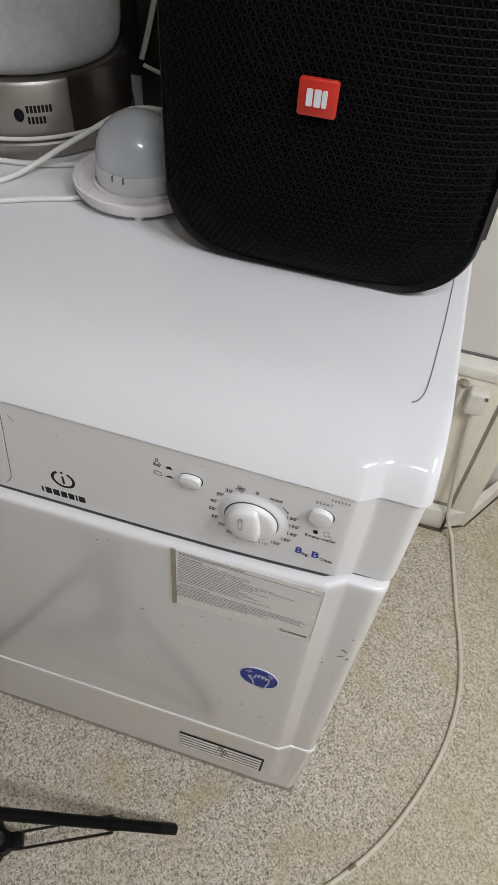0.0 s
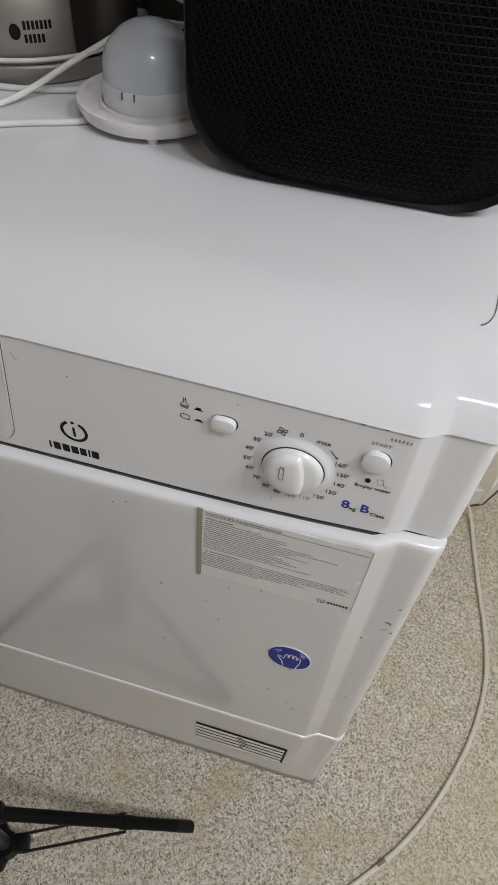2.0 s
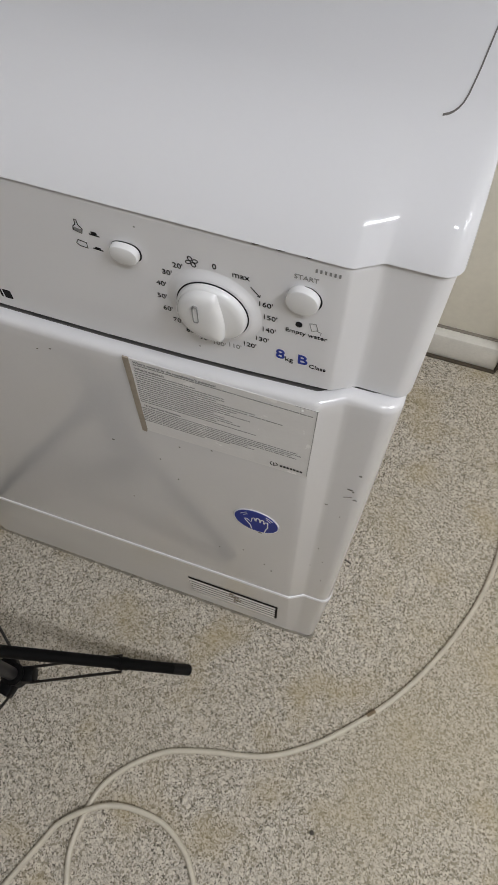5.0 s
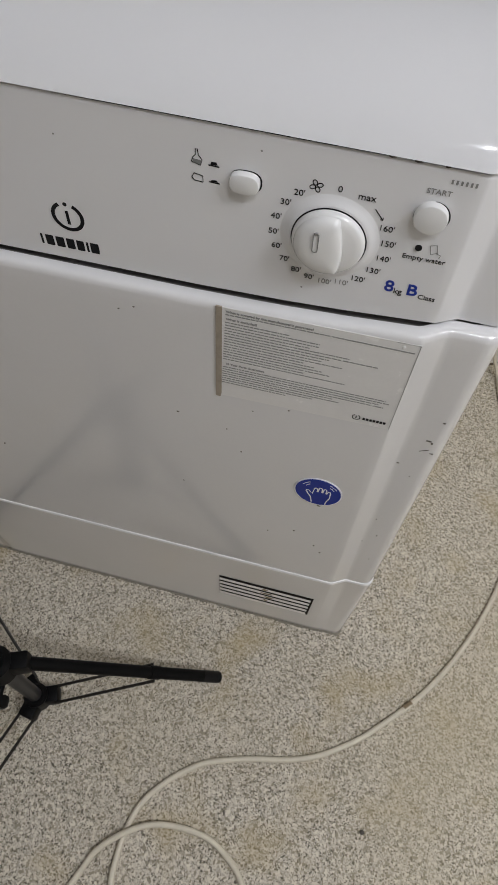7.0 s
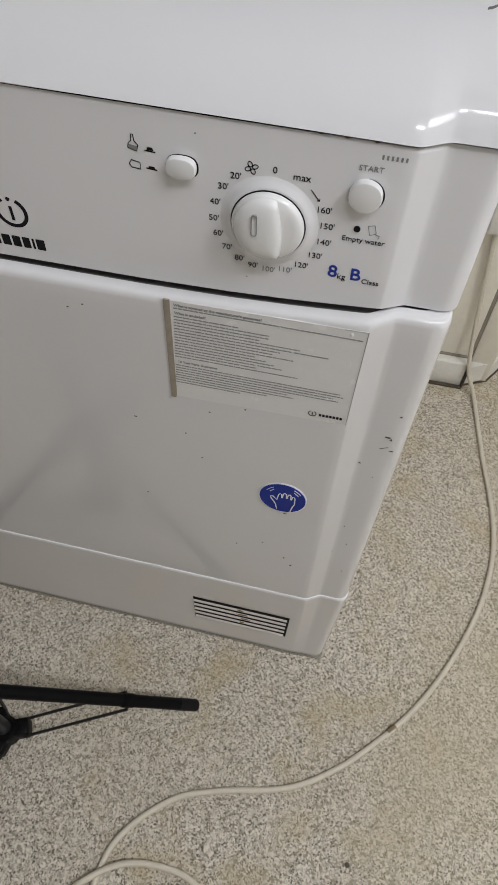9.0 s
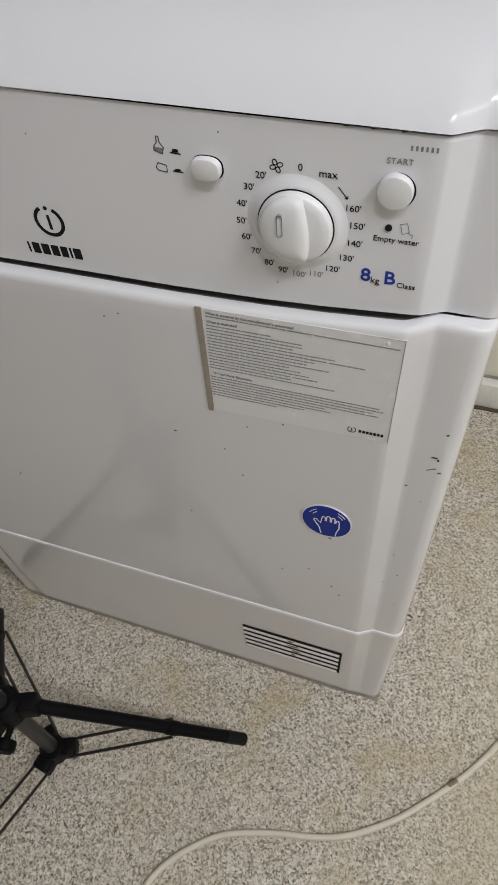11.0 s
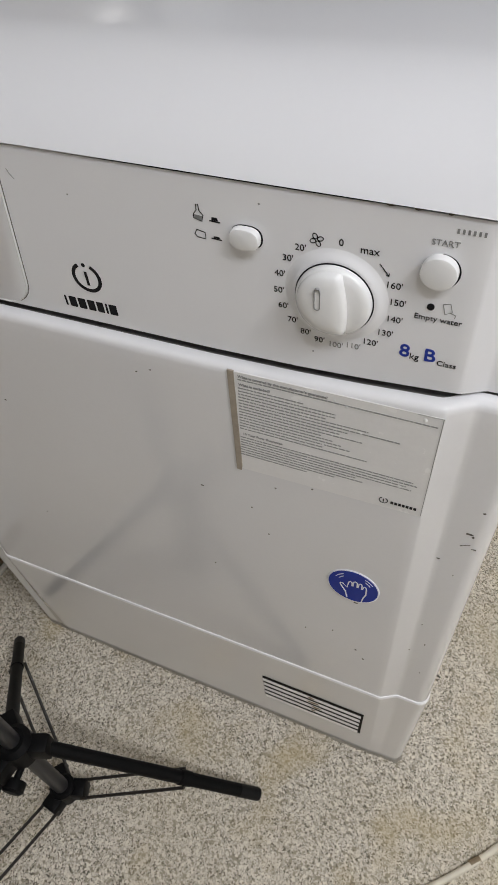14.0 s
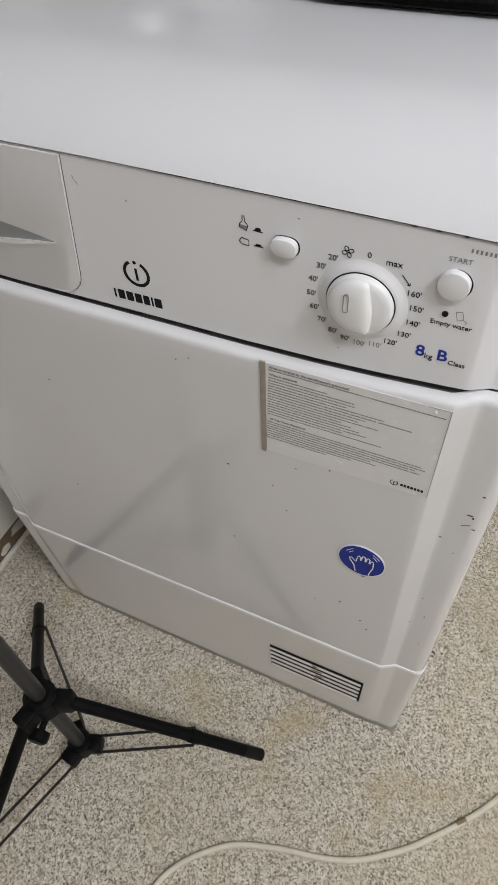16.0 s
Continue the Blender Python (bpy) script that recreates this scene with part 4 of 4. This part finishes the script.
part("round_mark", rings([[(SXc + r * math.cos(am + 0.045 * math.cos(q)), SYc + r * math.sin(am + 0.045 * math.cos(q)), TOP + 0.0440 + 0.0065 * math.sin(q)) for q in [2 * math.pi * i / 20 for i in range(20)]] for r in (0.1091, 0.1098)]), M_INK, steamer)

# added dark skin: paints the steel band's reflection of the dark corner
a1, a2 = a_mid + 0.30, a_mid + 1.75
part("reflection_skin", rings([[(SXc + r * math.cos(a1 + (a2 - a1) * k / 20), SYc + r * math.sin(a1 + (a2 - a1) * k / 20), TOP + z) for k in range(21)] for r, z in ((0.1093, 0.0165), (0.1106, 0.018), (0.1106, 0.0715), (0.1085, 0.0745), (0.104, 0.0745))], False, False, False), M_DARKREFLECT, steamer, "dark skin painting the steel band's reflection of the dark corner")

# packs in the dark corner behind
pack = thing("dark_package", "dark green printed packet standing behind the speaker", "packet")
part("packet", box(-0.085, 0.045, 0.46, 0.54, TOP, TOP + 0.26, 0.004), M_PACK, pack)
bag = thing("dark_package", "dark brown packet standing against the wall", "packet")
part("packet", box(-0.24, -0.04, 0.546, 0.595, TOP, TOP + 0.29, 0.006), M_PACKBROWN, bag)
part("print_patch", box(-0.06, -0.03, 0.4585, 0.4605, TOP + 0.17, TOP + 0.21), M_PACKRED, pack)

# ---- cables on the lid ----


def cable(name, pts, r, m, label, cat="cable"):
    return tagged(part(name, tube(pts, r, 10, 6), m), label, cat)


cable("white_cable", [(-0.30, 0.262, 0.851), (-0.20, 0.246, 0.851), (-0.152, 0.240, 0.8515), (-0.133, 0.254, 0.8535), (-0.114, 0.276, 0.862), (-0.093, 0.288, 0.875), (-0.069, 0.308, 0.888), (-0.046, 0.327, 0.900), (-0.026, 0.334, 0.905), (-0.004, 0.340, 0.904), (0.018, 0.37, 0.895), (0.032, 0.405, 0.882), (0.07, 0.425, 0.86)], 0.0027, M_WCABLE, "white cable arching over the dome lamp")
cable("white_cable", [(-0.300, 0.189, 0.8510), (-0.200, 0.196, 0.8510), (-0.147, 0.200, 0.8510), (-0.100, 0.224, 0.8510), (-0.058, 0.245, 0.8510), (-0.035, 0.279, 0.8530)], 0.0027, M_WCABLE, "white cable lying flat across the dryer lid")
cable("white_cable", [(-0.300, 0.289, 0.8510), (-0.235, 0.277, 0.8510), (-0.170, 0.280, 0.8510), (-0.110, 0.293, 0.8510), (-0.060, 0.324, 0.8510), (-0.030, 0.359, 0.8510), (0.020, 0.409, 0.8510)], 0.0027, M_WCABLE, "white cable lying round the steamer's foot")
cable("white_cable", [(-0.300, 0.349, 0.8710)] + [(SXc + 0.1135 * math.cos(radians(a)), SYc + 0.1135 * math.sin(radians(a)), 0.8705) for a in range(200, 345, 12)], 0.002, M_WCABLE, "thin white cable wrapped round the steel band")
cable("white_cable", [(0.01, 0.445, 1.14), (-0.03, 0.447, 1.05), (-0.052, 0.45, 0.985), (-0.067, 0.45, 0.935), (-0.077, 0.45, 0.906)], 0.003, M_WCABLE, "white cable hanging down behind the speaker")
cable("white_cable", [(-0.075, 0.45, 0.900), (-0.066, 0.45, 0.897), (-0.05, 0.45, 0.893), (-0.027, 0.45, 0.888), (0.03, 0.445, 0.895), (0.09, 0.44, 0.87)], 0.0022, M_WCABLE, "thin grey-white lead behind the speaker")

# ---- cable on the floor ----
floor_pts = [(0.442, 0.637, 0.345), (0.446, 0.634, 0.31), (0.466, 0.631, 0.16), (0.482, 0.611, 0.06), (0.505, 0.596, 0.012), (0.514, 0.551, 0.0045), (0.530, 0.442, 0.004), (0.545, 0.356, 0.004), (0.551, 0.267, 0.004), (0.537, 0.177, 0.004), (0.508, 0.095, 0.004), (0.471, 0.021, 0.004), (0.428, -0.042, 0.004),
             (0.370, -0.104, 0.004), (0.334, -0.134, 0.004), (0.296, -0.158, 0.004), (0.258, -0.172, 0.004), (0.220, -0.181, 0.004), (0.183, -0.192, 0.004), (0.146, -0.207, 0.004), (0.111, -0.235, 0.004), (0.087, -0.264, 0.004), (0.075, -0.292, 0.004), (0.071, -0.333, 0.004), (0.078, -0.379, 0.004),
             (0.120, -0.449, 0.004), (0.200, -0.463, 0.004), (0.255, -0.418, 0.004), (0.250, -0.353, 0.004), (0.232, -0.322, 0.004), (0.212, -0.305, 0.004), (0.181, -0.290, 0.0045), (0.142, -0.287, 0.0055), (0.105, -0.293, 0.008), (0.074, -0.310, 0.0115), (0.045, -0.337, 0.008), (0.032, -0.364, 0.004), (0.000, -0.449, 0.004), (-0.050, -0.609, 0.004), (-0.120, -0.889, 0.004)]
fc = cable("extension_cable", floor_pts, 0.0040, M_CABLE, "grubby cream cable looping over the floor")
part("tape_mark", tube([(0.419, -0.052, 0.0042), (0.414, -0.057, 0.0042), (0.409, -0.0625, 0.0042)], 0.0042, 10), M_SMUDGE, fc, "brown scorched mark on the cable")
tagged(part("floor_speck", lathe([(0.0032, 0), (0.003, 0.002), (0.001, 0.003)], (0.376, -0.231, 0), 10), M_CHIP), "tiny dark crumb on the floor", "crumb")

tagged(part("floor_twig", tube([(0.309, 0.161, 0.0015), (0.315, 0.158, 0.0022), (0.320, 0.158, 0.0015), (0.325, 0.155, 0.0015)], 0.0013, 8), M_CHIP), "short dark scrap lying on the floor beside the dryer", "scrap")

# ---- black stand ----
stand = thing("tripod_stand", "black folding tripod stand with thin wire braces", "tripod stand")
TX, TY, TR = -0.099, -0.187, 0.253
part("pole", tube([(TX, TY, 0.035), (TX, TY, 1.05)], 0.0095, 20), M_POLE, stand, "dark grey tube pole")
part("lower_collar", lathe([(0.014, 0.018), (0.0165, 0.022), (0.0165, 0.050), (0.013, 0.054)], (TX, TY, 0), 20), M_STAND, stand)
knob_b = lathe([(0.004, 0.0), (0.004, 0.012), (0.012, 0.013), (0.013, 0.016), (0.013, 0.024), (0.010, 0.027)], (0, 0, 0), 14)
bmesh.ops.transform(knob_b, verts=knob_b.verts, matrix=Matrix.Translation((TX, TY, 0.189)) @ Matrix.Rotation(radians(10), 4, "Z") @ Matrix.Rotation(radians(90), 4, "X") @ Matrix.Translation((0, 0, 0.014)))
part("clamp_knob", knob_b, M_STAND, stand)
part("upper_collar", lathe([(0.015, 0.200), (0.020, 0.204), (0.020, 0.236), (0.014, 0.242)], (TX, TY, 0), 20), M_STAND, stand)
A0 = math.atan2(-0.091 - TY, 0.135 - TX)
for k in range(3):
    a = A0 + 2 * math.pi * k / 3
    d, s = Vector((math.cos(a), math.sin(a), 0)), Vector((-math.sin(a), math.cos(a), 0))
    c = Vector((TX, TY, 0))
    top, tip = c + d * 0.030 + Vector((0, 0, 0.218)), c + d * TR + Vector((0, 0, 0.009))
    leg = part("leg", tube([top, tip], 0.0081, 16), M_STAND, stand)
    part("rubber_tip", tube([tip - (tip - top).normalized() * 0.03, tip + (tip - top).normalized() * 0.002], 0.0084, 16), M_BLACK, leg)
    lug = box(-0.012, 0.020, -0.0105, 0.0105, 0.206, 0.235, 0.003)
    bmesh.ops.transform(lug, verts=lug.verts, matrix=Matrix.Translation(c + d * 0.018) @ Matrix.Rotation(a, 4, "Z"))
    part("lug", lug, M_STAND, stand)
    lug2 = box(-0.004, 0.016, -0.011, 0.011, 0.022, 0.048, 0.003)
    bmesh.ops.transform(lug2, verts=lug2.verts, matrix=Matrix.Translation(c + d * 0.014) @ Matrix.Rotation(a, 4, "Z"))
    part("lug", lug2, M_STAND, stand)
    joint = top + (tip - top) * 0.62
    cl = part("clamp", tube([joint - (tip - top).normalized() * 0.008, joint + (tip - top).normalized() * 0.008], 0.0092, 14), M_STAND, leg)
    for sgn in (-1, 1):
        part("brace", tube([c + d * 0.024 + s * 0.011 * sgn + Vector((0, 0, 0.036)), joint + s * 0.011 * sgn], 0.0021, 8), M_ROD, stand)
